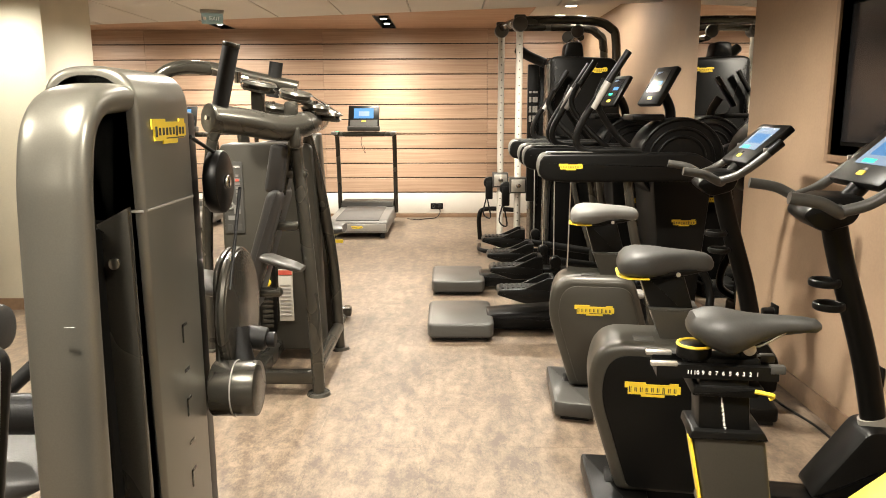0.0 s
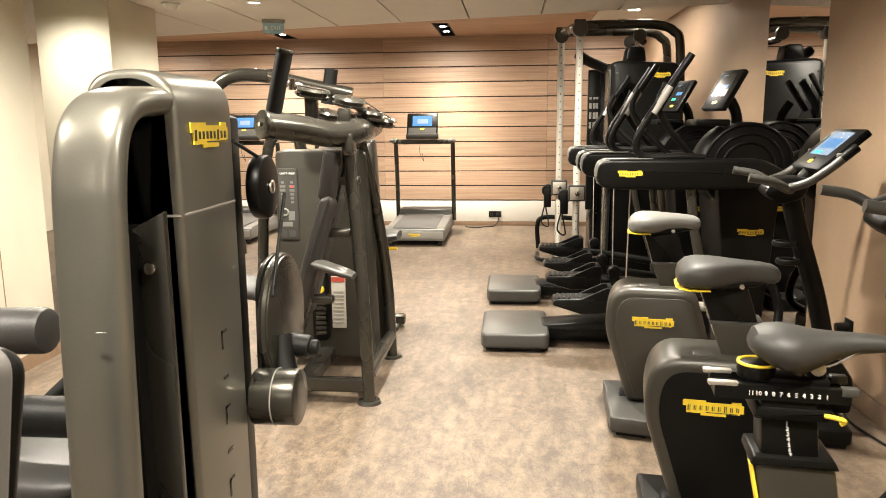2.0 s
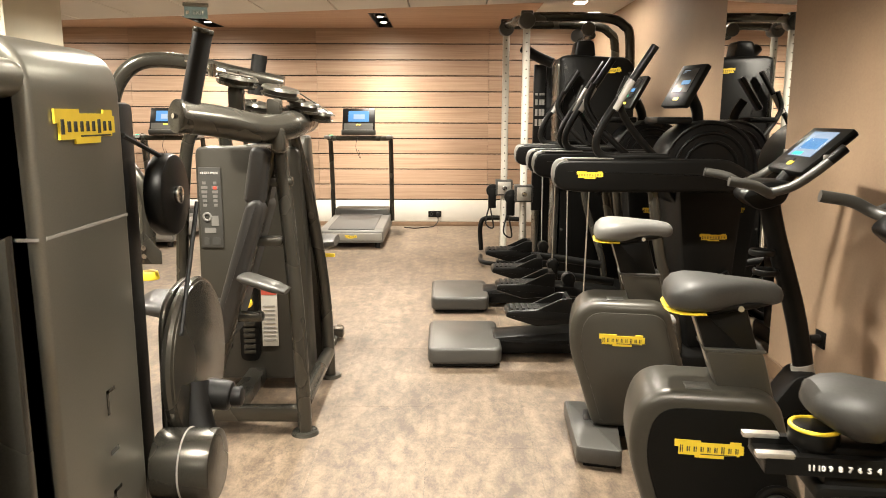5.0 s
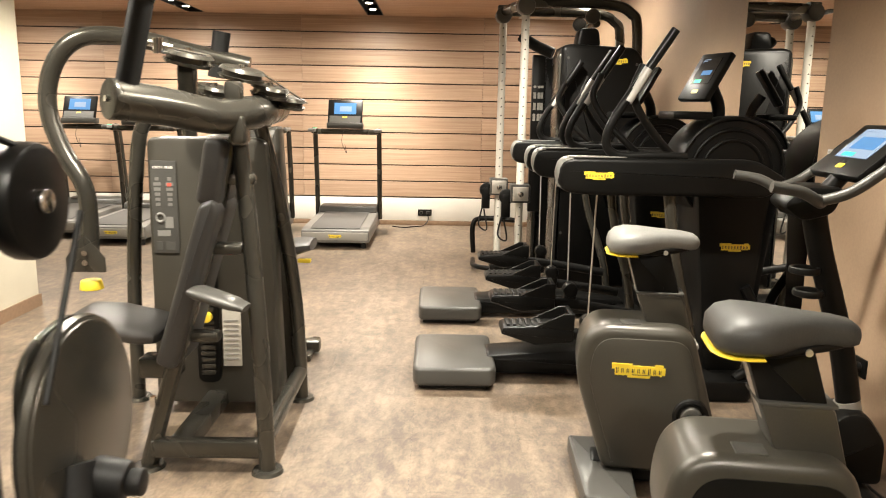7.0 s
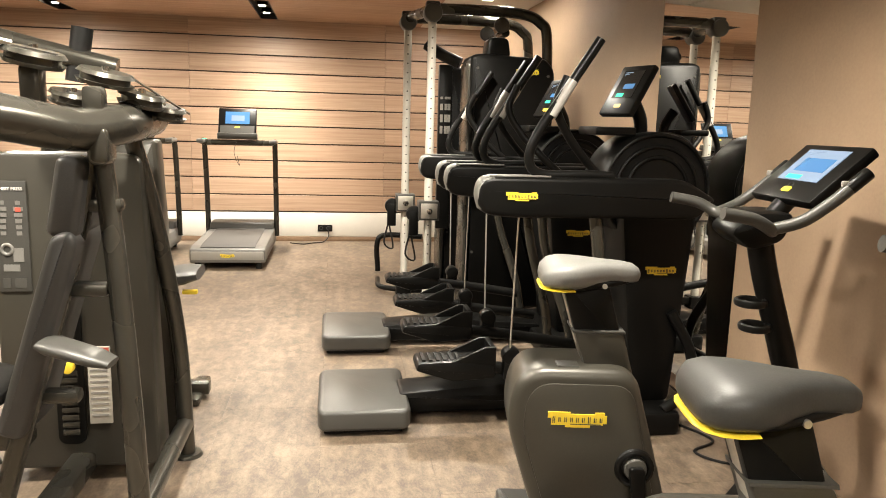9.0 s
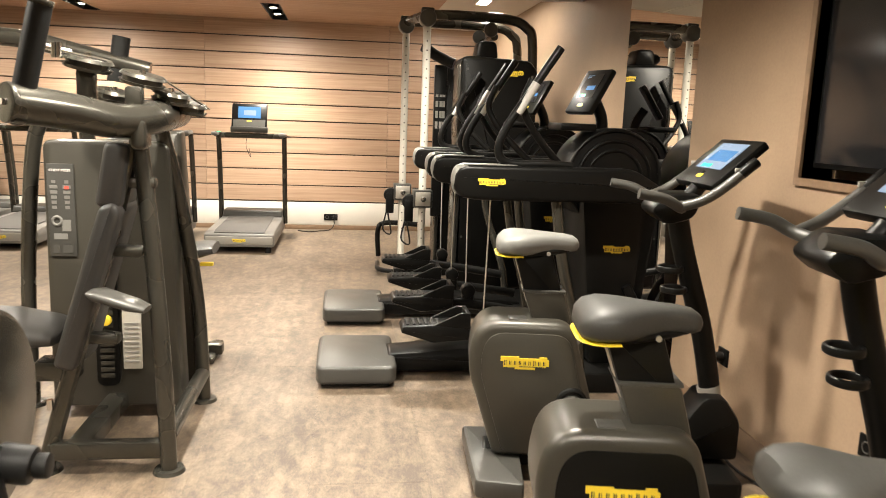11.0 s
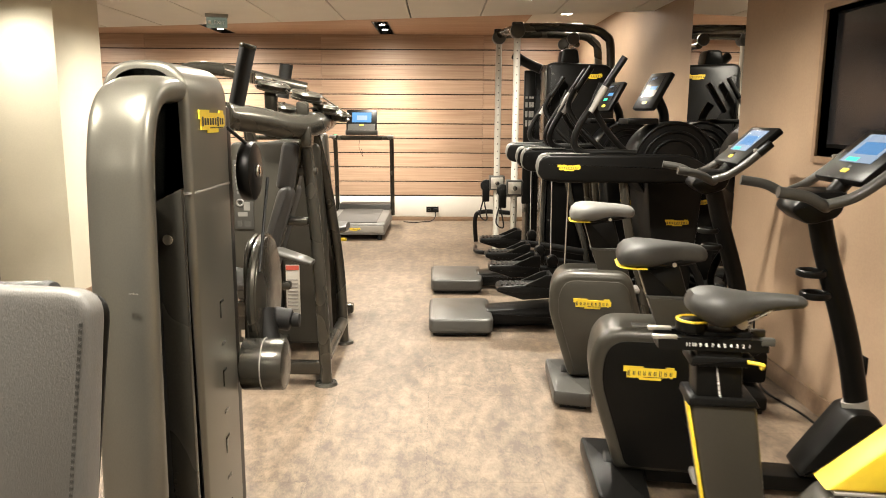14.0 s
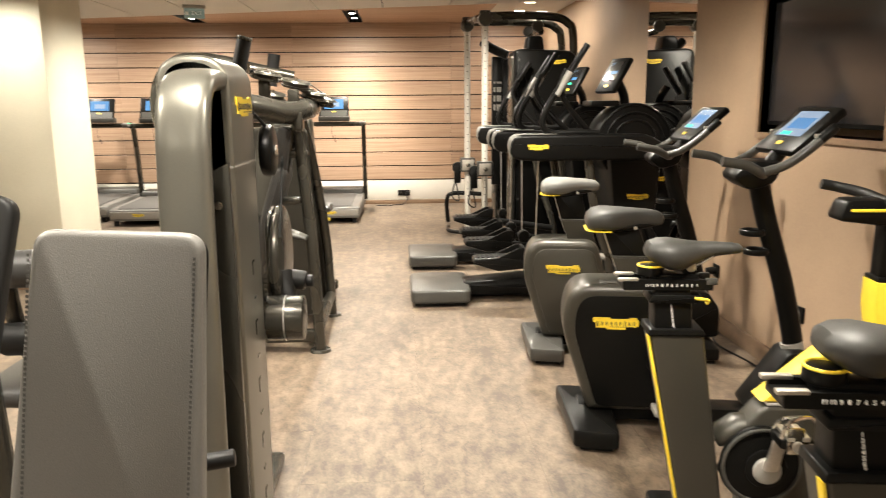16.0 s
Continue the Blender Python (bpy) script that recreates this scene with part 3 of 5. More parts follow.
def upright_bike(m, label, seat_z=1.0, cover=None, vinyl=None):
    b = thing("exercise_bike", m, label, "exercise bike", "upright bikes")
    part("rear_foot", joined(prism(rounded([(-.03, .30), (.02, -.20), (.20, -.22), (.20, .30)], .02), .022, .095, .014, "xy")), M_BLACK if cover else M_GREYP, b, "grey plastic foot")
    part("rear_pad", prism([(.01, .27), (.05, -.17), (.18, -.18), (.17, .27)], 0, .023, 0, "xy"), M_RUBBER, b)
    part("base_beam", prism(rounded([(.05, .03), (.98, .03), (.98, .085), (.05, .10)], .016), .07, .19, .008), M_BLACK, b)
    part("front_foot", prism(rounded([(.86, -.12), (1.03, -.12), (1.03, .36), (.86, .36)], .03), .02, .085, .012, "xy"), M_BLACK, b)
    part("front_pad", box(.88, 1.01, -.10, .34, 0, .021), M_RUBBER, b)
    outline = rounded([(-.03, .47), (.01, .645), (.375, .645), (.53, .10), (.09, .095)], [.10, .09, .07, .02, .03], 7)
    part("housing", prism(outline, .0, .26, .035, seg=4), M_HOUSE, b, "anthracite drive housing")
    inner = rounded([(.02, .46), (.05, .60), (.36, .60), (.48, .12), (.125, .12)], [.08, .07, .06, .02, .03], 7)
    part("side_cover", prism(inner, -.004, .004, .003), cover or M_HOUSE, b)
    part("cover_clip", box(.13, .20, .03, .09, .640, .648, .003), M_GREYP, b)
    badge(b, Matrix.Translation((.195, -.005, .485)), .185)
    cr = part("crank_ring", ring((.385, -.006, .33), .052, .012, "y"), M_BLACK, b)
    part("crank_hub", rod((.385, -.03, .33), (.385, .0, .33), .036, seg=22, bevel=.006), M_GREYP, b)
    part("crank_arm", prism(rounded([(.36, .345), (.41, .345), (.425, .17), (.385, .17)], .015), -.045, -.024, .005), M_BLACK, b)
    part("pedal", box(.34, .46, -.15, -.05, .135, .165, .010), M_LGREY, b, "grey pedal")
    part("pedal", box(.34, .46, .31, .41, .47, .50, .010), M_LGREY, b, "grey pedal")
    part("seat_mast_sleeve", prism(rounded([(.182, .750), (.340, .750), (.382, .60), (.235, .60)], .020), .07, .19, .008), M_HOUSE, b)
    part("sleeve_rim", prism([(.180, .745), (.347, .745), (.345, .754), (.178, .754)], .068, .192, .003), M_GREYP, b)
    part("seat_mast", prism(rounded([(.135, seat_z - .07), (.285, seat_z - .07), (.345, .70), (.200, .70)], .016), .082, .178, .008), M_BLACK, b)
    part("mast_edge", prism([(.134, seat_z - .075), (.140, seat_z - .075), (.204, .70), (.198, .70)], .105, .155, .003), M_SILVER, b)
    # A vinyl passed in carries the light on the saddle in its colour.
    s = part("saddle", moved(saddle(.32, .128), Matrix.Translation((.072, .13, seat_z - .006))), vinyl or M_SADDLE, b, "padded saddle coloured pale as lit from above" if vinyl else "black padded saddle")
    part("saddle_rim", moved(saddle_rim(.128), Matrix.Translation((.072, .13, seat_z - .096))), M_YELLOW, s, "yellow rim under the saddle")
    part("saddle_shell", moved(loft([(.02, 0, 0, .07, .010), (.06, 0, 0, .10, .016), (.14, 0, .004, .085, .018), (.24, 0, .012, .045, .016), (.28, 0, .016, .03, .01)], 20), Matrix.Translation((.075, .13, seat_z - .090))), M_BLACK, s)
    part("saddle_knob", rod((.270, .06, seat_z - .085), (.270, .085, seat_z - .085), .008, seg=10), M_SILVER, s)
    part("steering_column", tube([(.99, .13, .10), (.965, .13, .30), (.90, .13, .60), (.80, .13, .92), (.755, .13, 1.10)], .042, 16, 6, .8), M_BLACK, b)
    part("column_shoe", prism(rounded([(.74, .10), (1.06, .10), (1.06, .26), (.99, .36), (.91, .36)], .03), .04, .22, .02), M_BLACK, b)
    part("column_sleeve", tube([(.965, .13, .30), (.945, .13, .38)], .046, 16, 2, .85, False), M_LGREY, b)
    part("handle_hub", prism(rounded([(.63, 1.085), (.70, 1.15), (.83, 1.15), (.80, 1.06), (.70, 1.03)], .03), .03, .23, .014), M_BLACK, b)
    for sgn in (-1, 1):
        y = .13
        h = part("handlebar", tube([(.76, y, 1.12), (.735, y + sgn * .14, 1.105), (.70, y + sgn * .225, 1.115), (.64, y + sgn * .245, 1.145), (.55, y + sgn * .25, 1.160)], .019, 14, 7), M_GREYP, b, "grey rubber handlebar")
        part("pulse_grip", tube([(.705, y + sgn * .22, 1.115), (.78, y + sgn * .245, 1.145), (.86, y + sgn * .25, 1.205), (.93, y + sgn * .25, 1.270)], .018, 14, 6), M_GREYP, h)
        part("grip_end", rod((.895, y + sgn * .25, 1.238), (.95, y + sgn * .25, 1.288), .0195, seg=14, bevel=.005), M_BLACK, h)
        part("grip_button", box(.875, .915, y + sgn * .25 - .006, y + sgn * .25 + .006, 1.245, 1.262, .003), M_LGREY, h)
        for z in (.855, .775):
            part("cup_holder", ring((.745 + (.855 - z) * .25, y - .03, z), .045, .007, "z", 28, 1.8), M_BLACK, b) if sgn < 0 else None
    face = Matrix.Translation((.895, .13, 1.275)) @ pose(0, 0, 0, 0, 0, -84) @ pose(0, 0, 0, 42, 0, 0)
    console(b, face, .345, .25, M_SCREEN)
    part("console_neck", tube([(.80, .13, 1.13), (.87, .13, 1.22)], .03, 12, 2, 1, False), M_BLACK, b)
    return b


upright_bike(pose(.60, 3.32, 0, 0, 0, -9), "anthracite upright exercise bike with a saddle coloured pale as lit", .985, None, M_LITSAD)
upright_bike(pose(.60, 2.30, 0, 0, 0, -9), "anthracite upright exercise bike beside the indoor cycles", .958, M_BLACK)

# ---- indoor cycles ----


def indoor_cycle(m, label):
    b = thing("indoor_cycle", m, label, "indoor cycle", "indoor cycles")
    part("rear_foot", box(.07, .16, -.25, .25, .02, .07, .015), M_BLACK, b)
    part("front_foot", box(.86, .95, -.25, .25, .02, .07, .015), M_BLACK, b)
    for x in (.115, .905):
        for y in (-.21, .21):
            part("foot_pad", rod((x, y, 0), (x, y, .024), .024, seg=14), M_RUBBER, b)
    part("base_beam", box(.12, .90, -.035, .035, .04, .09, .012), M_BLACK, b)
    part("rear_upright", prism(rounded([(-.004, .722), (.150, .722), (.252, .06), (.128, .06)], .020), -.055, .055, .010, seg=3), M_HOUSE, b, "anthracite rear upright")
    part("upright_stripe", prism([(-.011, .715), (-.004, .715), (.128, .065), (.121, .065)], -.054, -.026, .003), M_YELLOW, b, "yellow edge strip")
    part("upright_rim", prism(rounded([(-.010, .716), (-.006, .736), (.146, .736), (.156, .716)], .005), -.059, .059, .004), M_BLACK, b)
    part("seat_post", prism([(.004, .86), (.110, .86), (.124, .70), (.012, .70)], -.042, .042, .008), M_BLACK, b)
    for k in range(7):
        text("scale_mark", str(k + 1), .0125, Matrix.Translation((.055 + k * .0018, -.0435, .803 - k * .0112)) @ TEXT_S, M_WPRINT, b)
    part("clamp_collar", prism(rounded([(-.004, .835), (-.010, .812), (.128, .812), (.142, .835)], .008), -.052, .052, .005), M_BLACK, b)
    part("clamp_lever", tube([(.120, -.052, .828), (.150, -.062, .826), (.154, -.060, .820), (.148, -.058, .815)], .005, 8, 4), M_YELLOW, b, "yellow clamp lever")
    rail = part("seat_rail", prism([(-.046, .850), (.046, .850), (.046, .880), (.030, .880), (.030, .866), (-.030, .866), (-.030, .880), (-.046, .880)], -.085, .170, .003, "yz"), M_BLACK, b, "black sliding rail")
    for y in (-.038, .038):
        part("rail_cap", box(-.098, -.040, y - .0085, y + .0085, .874, .884, .003), M_SILVER, rail)
        part("rail_cap", box(.150, .182, y - .0095, y + .0095, .866, .884, .003), M_GREYP, rail)
    for k in range(11):
        text("rail_mark", str(11 - k), .0125, Matrix.Translation((-.016 + k * .0140, -.0475, .864)) @ TEXT_S, M_WPRINT, rail)
    part("rail_block", box(-.020, .135, -.030, .030, .866, .892, .006), M_BLACK, rail)
    part("rail_knob", rod((0, 0, .885), (0, 0, .914), .038, seg=30, bevel=.004), M_BLACK, rail)
    part("knob_band", ring((0, 0, .914), .0355, .0035, "z", 30), M_YELLOW, rail, "yellow band")
    secs = [(.000, -.030, .42, .012), (.010, -.026, .66, .026), (.035, -.030, .92, .038), (.065, -.036, 1.0, .046), (.095, -.040, .86, .046), (.125, -.036, .60, .038), (.160, -.028, .40, .028),
            (.200, -.022, .33, .021), (.240, -.020, .31, .017), (.265, -.021, .27, .014), (.274, -.022, .16, .007)]
    s = part("saddle", moved(loft([(x, 0, z, w * .078, h) for x, z, w, h in secs], 28, 2.3), Matrix.Translation((-.016, 0, .985))), M_SADDLE, b, "black sport saddle")
    for y in (-.020, .020):
        part("saddle_wire", tube([(.045, y, .945), (.085, y, .918), (.130, y, .920), (.190, y, .958)], .0035, 8, 5), M_CHROME, s)
    part("saddle_clamp", rod((.110, -.030, .913), (.110, .030, .913), .014, seg=14, bevel=.003), M_SILVER, s)
    part("saddle_stem", box(.092, .130, -.018, .018, .870, .910, .006), M_BLACK, s)
    part("drive_housing", prism(rounded([(.27, .42), (.34, .505), (.60, .505), (.74, .12), (.30, .10)], [.05, .03, .03, .05, .05], 6), -.050, .050, .016, seg=3), M_HOUSE, b, "anthracite drive housing")
    part("housing_edge", prism([(.345, .503), (.600, .503), (.600, .511), (.345, .511)], -.048, .048, .002), M_LGREY, b)
    part("drive_cap", moved(loft([(-.075, 0, 0, .030, .020), (-.05, 0, .008, .046, .034), (.0, 0, .012, .052, .040), (.05, 0, .004, .046, .030), (.07, 0, 0, .03, .015)], 20, 2.4), Matrix.Translation((.285, 0, .405)) @ pose(0, 0, 0, 0, -24, 0)), M_HOUSE, b)
    part("drive_disc", rod((.335, -.070, .325), (.335, -.050, .325), .122, seg=48, bevel=.008), M_BLACK, b, "round black drive cover")
    part("drive_ring", ring((.335, -.071, .325), .112, .006, "y", 44), M_GREYP, b)
    part("chain_disc", rod((.345, -.080, .318), (.345, -.068, .318), .060, seg=30, bevel=.005), M_BLACK, b)
    part("hub_cover", rod((.345, -.098, .318), (.345, -.078, .318), .042, seg=24, bevel=.01), M_LGREY, b, "worn metal hub")
    part("crank_arm", prism(rounded([(.325, .325), (.368, .325), (.392, .45), (.360, .462)], .014), -.112, -.094, .005), M_SILVER, b)
    pd = part("pedal", box(.330, .425, -.205, -.118, .440, .470, .008), M_BLACK, b, "black cage pedal")
    part("pedal_cage", joined(tube([(.335, -.195, .47), (.350, -.195, .515), (.42, -.17, .52), (.455, -.155, .46)], .006, 8, 4), tube([(.335, -.13, .47), (.36, -.13, .50), (.43, -.14, .51)], .006, 8, 4), box(.345, .39, -.210, -.200, .43, .505, .002)), M_CHROME, pd)
    part("pedal_cleat", joined(box(.345, .365, -.212, -.118, .468, .480, .003), box(.385, .405, -.212, -.118, .468, .482, .003), rod((.41, -.21, .45), (.41, -.12, .45), .012, seg=12), rod((.375, -.215, .452), (.375, -.206, .452), .016, seg=12)), M_SILVER, pd, "worn metal clip")
    part("pedal_strap", tube([(.42, -.205, .46), (.455, -.21, .40), (.475, -.21, .335)], .009, 8, 4, .4), M_LGREY, pd)
    part("pedal", box(.29, .385, .118, .205, .17, .20, .008), M_BLACK, b)
    frame_line = [(.328, .513), (.545, .708), (.575, .712), (.648, .640), (.622, .800), (.622, .875), (.702, .875), (.715, .790), (.765, .560), (.86, .33), (.80, .31), (.715, .43), (.640, .513)]
    part("main_frame", prism(frame_line, -.046, .046, .008), M_YELLOW, b, "yellow main frame")
    part("head_collar", box(.625, .700, -.040, .040, .872, .888, .004), M_BLACK, b)
    part("head_post", box(.632, .692, -.028, .028, .885, 1.06, .008), M_BLACK, b)
    part("flywheel_cover", rod((.80, -.045, .28), (.80, .045, .28), .215, seg=44, bevel=.02), M_BLACK, b)
    part("stem_block", prism(rounded([(.50, 1.05), (.52, 1.11), (.70, 1.11), (.76, 1.06), (.68, 1.03)], .02), -.045, .045, .01), M_BLACK, b)
    part("stem_band", box(.53, .70, -.048, .048, 1.076, 1.085, .002), M_YELLOW, b, "yellow line")
    for sgn in (-1, 1):
        part("handlebar", tube([(.64, 0, 1.10), (.64, sgn * .12, 1.11), (.60, sgn * .19, 1.12), (.55, sgn * .20, 1.13)], .016, 12, 6), M_RUBBER, b)
    return b


indoor_cycle(pose(.64, 1.44, 0, 0, 0, -7), "black and yellow indoor cycle with a numbered seat rail")
indoor_cycle(pose(.67, .585, 0, 0, 0, -7), "black and yellow indoor cycle with a dark seat post")

# ---- elliptical trainers ----


def elliptical(m, label):
    b = thing("elliptical_trainer", m, label, "elliptical trainer", "elliptical trainers")
    plate = [(.0, -.26), (.02, -.30), (.40, -.30), (.42, -.25), (.42, -.02), (.395, .0), (.395, .10), (.42, .13), (.42, .26), (.40, .30), (.03, .30), (.0, .26)]
    part("rear_step", prism(rounded(plate, [.05, .05, .05, .03, .02, .02, .02, .02, .03, .05, .05, .05]), .028, .122, .018, "xy", 3), M_GREYP, b, "grey textured step plate")
    part("step_pad", prism([(.03, -.26), (.38, -.26), (.38, .26), (.03, .26)], .008, .03, 0, "xy"), M_RUBBER, b)
    for y in (-.22, .22):
        part("levelling_foot", rod((.10, y, 0), (.10, y, .012), .02, seg=14), M_CHROME, b)
    part("base_beam", prism(rounded([(.38, .03), (1.40, .03), (1.40, .13), (.9, .17), (.38, .13)], .02), -.11, .11, .02), M_BLACK, b)
    part("front_foot", prism(rounded([(1.33, -.40), (1.66, -.40), (1.66, .40), (1.33, .40)], .04), .0, .11, .02, "xy"), M_BLACK, b)
    part("front_housing", prism(rounded([(1.37, 1.03), (1.74, 1.03), (1.67, .10), (1.47, .10)], .04), -.235, .235, .025), M_BLACK, b, "black front housing")
    badge(b, Matrix.Translation((1.575, -.238, .745)), .15)
    part("wheel_cover", rod((1.565, -.15, 1.115), (1.565, .15, 1.115), .268, seg=48, bevel=.03), M_BLACK, b, "round black wheel cover")
    for r in (.255, .20, .15):
        part("wheel_rib", ring((1.565, -.152, 1.115), r, .010, "y", 48), M_BLACK, b)
    for sgn in (-1, 1):
        y = sgn * .43
        bar = part("rocker_bar", prism(rounded([(.65, 1.03), (.65, 1.185), (1.55, 1.185), (1.70, 1.10), (1.62, 1.015), (.80, 1.015)], [.075, .075, .05, .03, .04, .05], 7), y - .045, y + .045, .022, seg=3), M_BLACK, b, "black rounded rocker bar")
        part("end_rim", tube([(.72, y, 1.176), (.675, y, 1.163), (.660, y, 1.11), (.675, y, 1.055)], .018, 12, 6, 2.2), M_RIM, bar, "grey end rim")
        part("top_strip", box(.70, .96, y - .035, y + .035, 1.184, 1.191, .003), M_RIM, bar, "grey top strip")
        if sgn < 0:
            badge(bar, Matrix.Translation((.835, y - .046, 1.105)), .135)
        part("support_leg", tube([(1.18, y + .02, 1.02), (1.23, y + .02, .70), (1.34, y * .85, .34), (1.38, y * .8, .12)], .028, 12, 5), M_FRAME, b)
        part("suspension_rope", rod((.86, y * .80, 1.03), (.86, y * .66, .36), .004, seg=8), M_SILVER, b)
        hx = -.02 if sgn > 0 else 0
        hd = part("handle", tube([(1.24 + hx, y, 1.19), (1.12 + hx, y, 1.195), (.93 + hx, y, 1.195), (.87 + hx, y, 1.25), (.90 + hx, y, 1.36), (1.015 + hx, y, 1.54), (1.15 + hx, y, 1.75)], .021, 12, 7), M_BLACK, b, "bent black moving handle")
        part("pulse_plate", tube([(.955 + hx, y - .004, 1.435), (1.04 + hx, y - .004, 1.58)], .0215, 12, 2, 1, False), M_LGREY, hd, "bare metal pulse plate")
        part("handle", tube([(1.30 + hx, y * .72, 1.12), (1.18 + hx, y * .75, 1.22), (1.05 + hx, y * .85, 1.36), (.99 + hx, y * .9, 1.48), (1.03 + hx, y * .9, 1.60)], .019, 12, 6), M_BLACK, b, "bent black fixed handle")
        dx, pz = (-.02, .34) if sgn > 0 else (0, .30)
        py = y * .55
        pd = part("pedal", prism(rounded([(.43 + dx, pz + .01), (.44 + dx, pz + .045), (.72 + dx, pz + .055), (.79 + dx, pz + .03), (.79 + dx, pz - .03), (.60 + dx, pz - .045)], .014), py - .085, py + .085, .012), M_BLACK, b, "dark footrest")
        part("toe_guard", joined(prism([(.60 + dx, pz + .05), (.74 + dx, pz + .115), (.79 + dx, pz + .115), (.79 + dx, pz + .03)], py - .088, py - .066, .004), prism([(.60 + dx, pz + .05), (.74 + dx, pz + .115), (.79 + dx, pz + .115), (.79 + dx, pz + .03)], py + .066, py + .088, .004), box(.765 + dx, .79 + dx, py - .066, py + .066, pz + .03, pz + .115, .004)), M_BLACK, pd)
        for k in range(6):
            part("tread_rib", box(.46 + dx + k * .032, .475 + dx + k * .032, py - .06, py + .06, pz + .044, pz + .054), M_RUBBER, pd)
        part("pedal_arm", tube([(.75 + dx, py, pz), (.98, py, pz - .03), (1.32, y * .5, pz - .08)], .030, 12, 5, .7), M_BLACK, b)
        part("rope_anchor", rod((.87, y * .62 - .035, pz + .06), (.87, y * .62 + .035, pz + .06), .042, seg=20, bevel=.01), M_BLACK, b)
        part("anchor_post", box(.835, .905, y * .62 - .03, y * .62 + .03, pz - .05, pz + .06, .01), M_BLACK, b)
    for sgn in (-1, 1):
        part("base_guard", tube([(1.64, sgn * .25, .55), (1.735, sgn * .28, .36), (1.72, sgn * .33, .20), (1.58, sgn * .36, .11)], .026, 12, 6), M_BLACK, b, "curved black guard tube")
    part("console_stem", tube([(1.53, 0, 1.28), (1.52, -.02, 1.42), (1.47, -.04, 1.52)], .032, 14, 5), M_BLACK, b)
    part("stem_tray", box(1.26, 1.46, -.13, .13, 1.36, 1.40, .012), M_BLACK, b)
    face = Matrix.Translation((1.42, -.06, 1.575)) @ pose(0, 0, 0, 0, 0, -70) @ pose(0, 0, 0, 58, 0, 0)
    console(b, face, .215, .27, M_GLASS, False)
    return b


EL = elliptical(pose(-.035, 4.60, 0), "black elliptical trainer with hanging footrests and a grey step")
copy_thing(EL, pose(-.035, 5.79, 0))

# ---- cable machine ----
cm = thing("cable_machine", pose(0, 0, 0), "tall black dual-pulley cable machine with two pale posts", "cable machine")


def tower(y0, y1, xa, xb, ztop, tag):
    t = part("weight_tower", prism(rounded([(xa, .08), (xa, ztop - .02), (xa + .06, ztop), (xb - .06, ztop - .02), (xb, ztop - .10), (xb, .08)], [.01, .05, .05, .05, .05, .01], 6), y0, y1, .03, seg=3), M_BLACK, cm, "black weight stack cover")
    part("tower_edge", prism(rounded([(y0 + .02, .08), (y0 + .02, ztop - .06), (y1 - .02, ztop - .06), (y1 - .02, .08)], .03), xa - .012, xa + .02, .008, "yz"), M_FRAME, t, "anthracite edge panel")
    for x, z in ((xa + .05, ztop - .10), (xb - .05, ztop - .14), (xa + .05, .5), (xb - .05, .5)):
        part("bolt", rod((x, y0 - .004, z), (x, y0 + .002, z), .010, seg=12), M_GREYP, t)
    if tag:
        badge(t, Matrix.Translation((xb - .20, y0 - .002, ztop - .12)), .16)
    return t


tower(6.28, 6.62, .96, 1.56, 1.88, True)
t2 = tower(7.25, 7.60, .93, 1.50, 1.86, False)
pan = part("instruction_panel", box(.86, .97, 7.10, 7.16, .55, 1.86, .01), M_BLACK, cm)
for k, (z, h) in enumerate(((1.60, .02), (1.53, .05), (1.44, .06), (1.35, .06))):
    for x in (.885, .92, .945):
        part("instruction_mark", box(x - .012, x + .010, 7.094, 7.099, z - h / 2, z + h / 2), M_LGREY, pan)
for (x, y) in ((.72, 6.52), (.60, 7.05)):
    p = part("guide_post", rod((x, y, .10), (x, y, 2.16), .030, seg=20), M_POST, cm, "pale drilled guide post")
    for k in range(24):
        part("post_hole", rod((x, y - .0312, .45 + k * .07), (x, y - .028, .45 + k * .07), .006, seg=8), M_DARK, p)
    part("post_foot", box(x - .06, x + .06, y - .06, y + .06, .0, .10, .012), M_BLACK, cm)
    part("post_head", joined(rod((x, y - .06, 2.16), (x, y + .06, 2.16), .065, seg=22, bevel=.01), box(x - .05, x + .05, y - .04, y + .04, 2.12, 2.24, .012)), M_GREYP, cm)
    part("top_tube", tube([(x, y, 2.19), (x + .30, y, 2.195), (1.35, y, 2.185), (1.50, y, 2.13), (1.56, y, 1.98), (1.57, y, 1.2)], .038, 14, 6), M_FRAME, cm)
    part("base_tube", box(x, 1.55, y - .03, y + .03, .03, .09, .008), M_BLACK, cm)
    part("pulley", rod((1.22, y - .02, 2.10), (1.22, y + .02, 2.10), .055, seg=24, bevel=.006), M_GREYP, cm)
    car = part("carriage", box(x - .075, x + .075, y - .07, y + .07, .70, .84, .008), M_GREYP, cm, "grey sliding carriage")
    part("carriage_plate", box(x - .06, x + .06, y - .078, y - .07, .715, .825, .004), M_SILVER, car)
    part("carriage_knob", rod((x, y - .10, .77), (x, y - .078, .77), .022, seg=16, bevel=.004), M_CHROME, car)
    part("swivel_pulley", joined(rod((x - .10, y - .025, .74), (x - .10, y + .025, .74), .06, seg=24, bevel=.008), box(x - .14, x - .07, y - .03, y + .03, .58, .76, .01)), M_BLACK, car)
    part("strap_handle", tube([(x - .13, y, .60), (x - .16, y, .44), (x - .09, y, .40), (x - .12, y, .58)], .007, 8, 5), M_RUBBER, car)
    part("steel_cable", rod((x - .03, y - .02, .70), (x - .03, y - .02, .2), .003, seg=6), M_SILVER, cm)
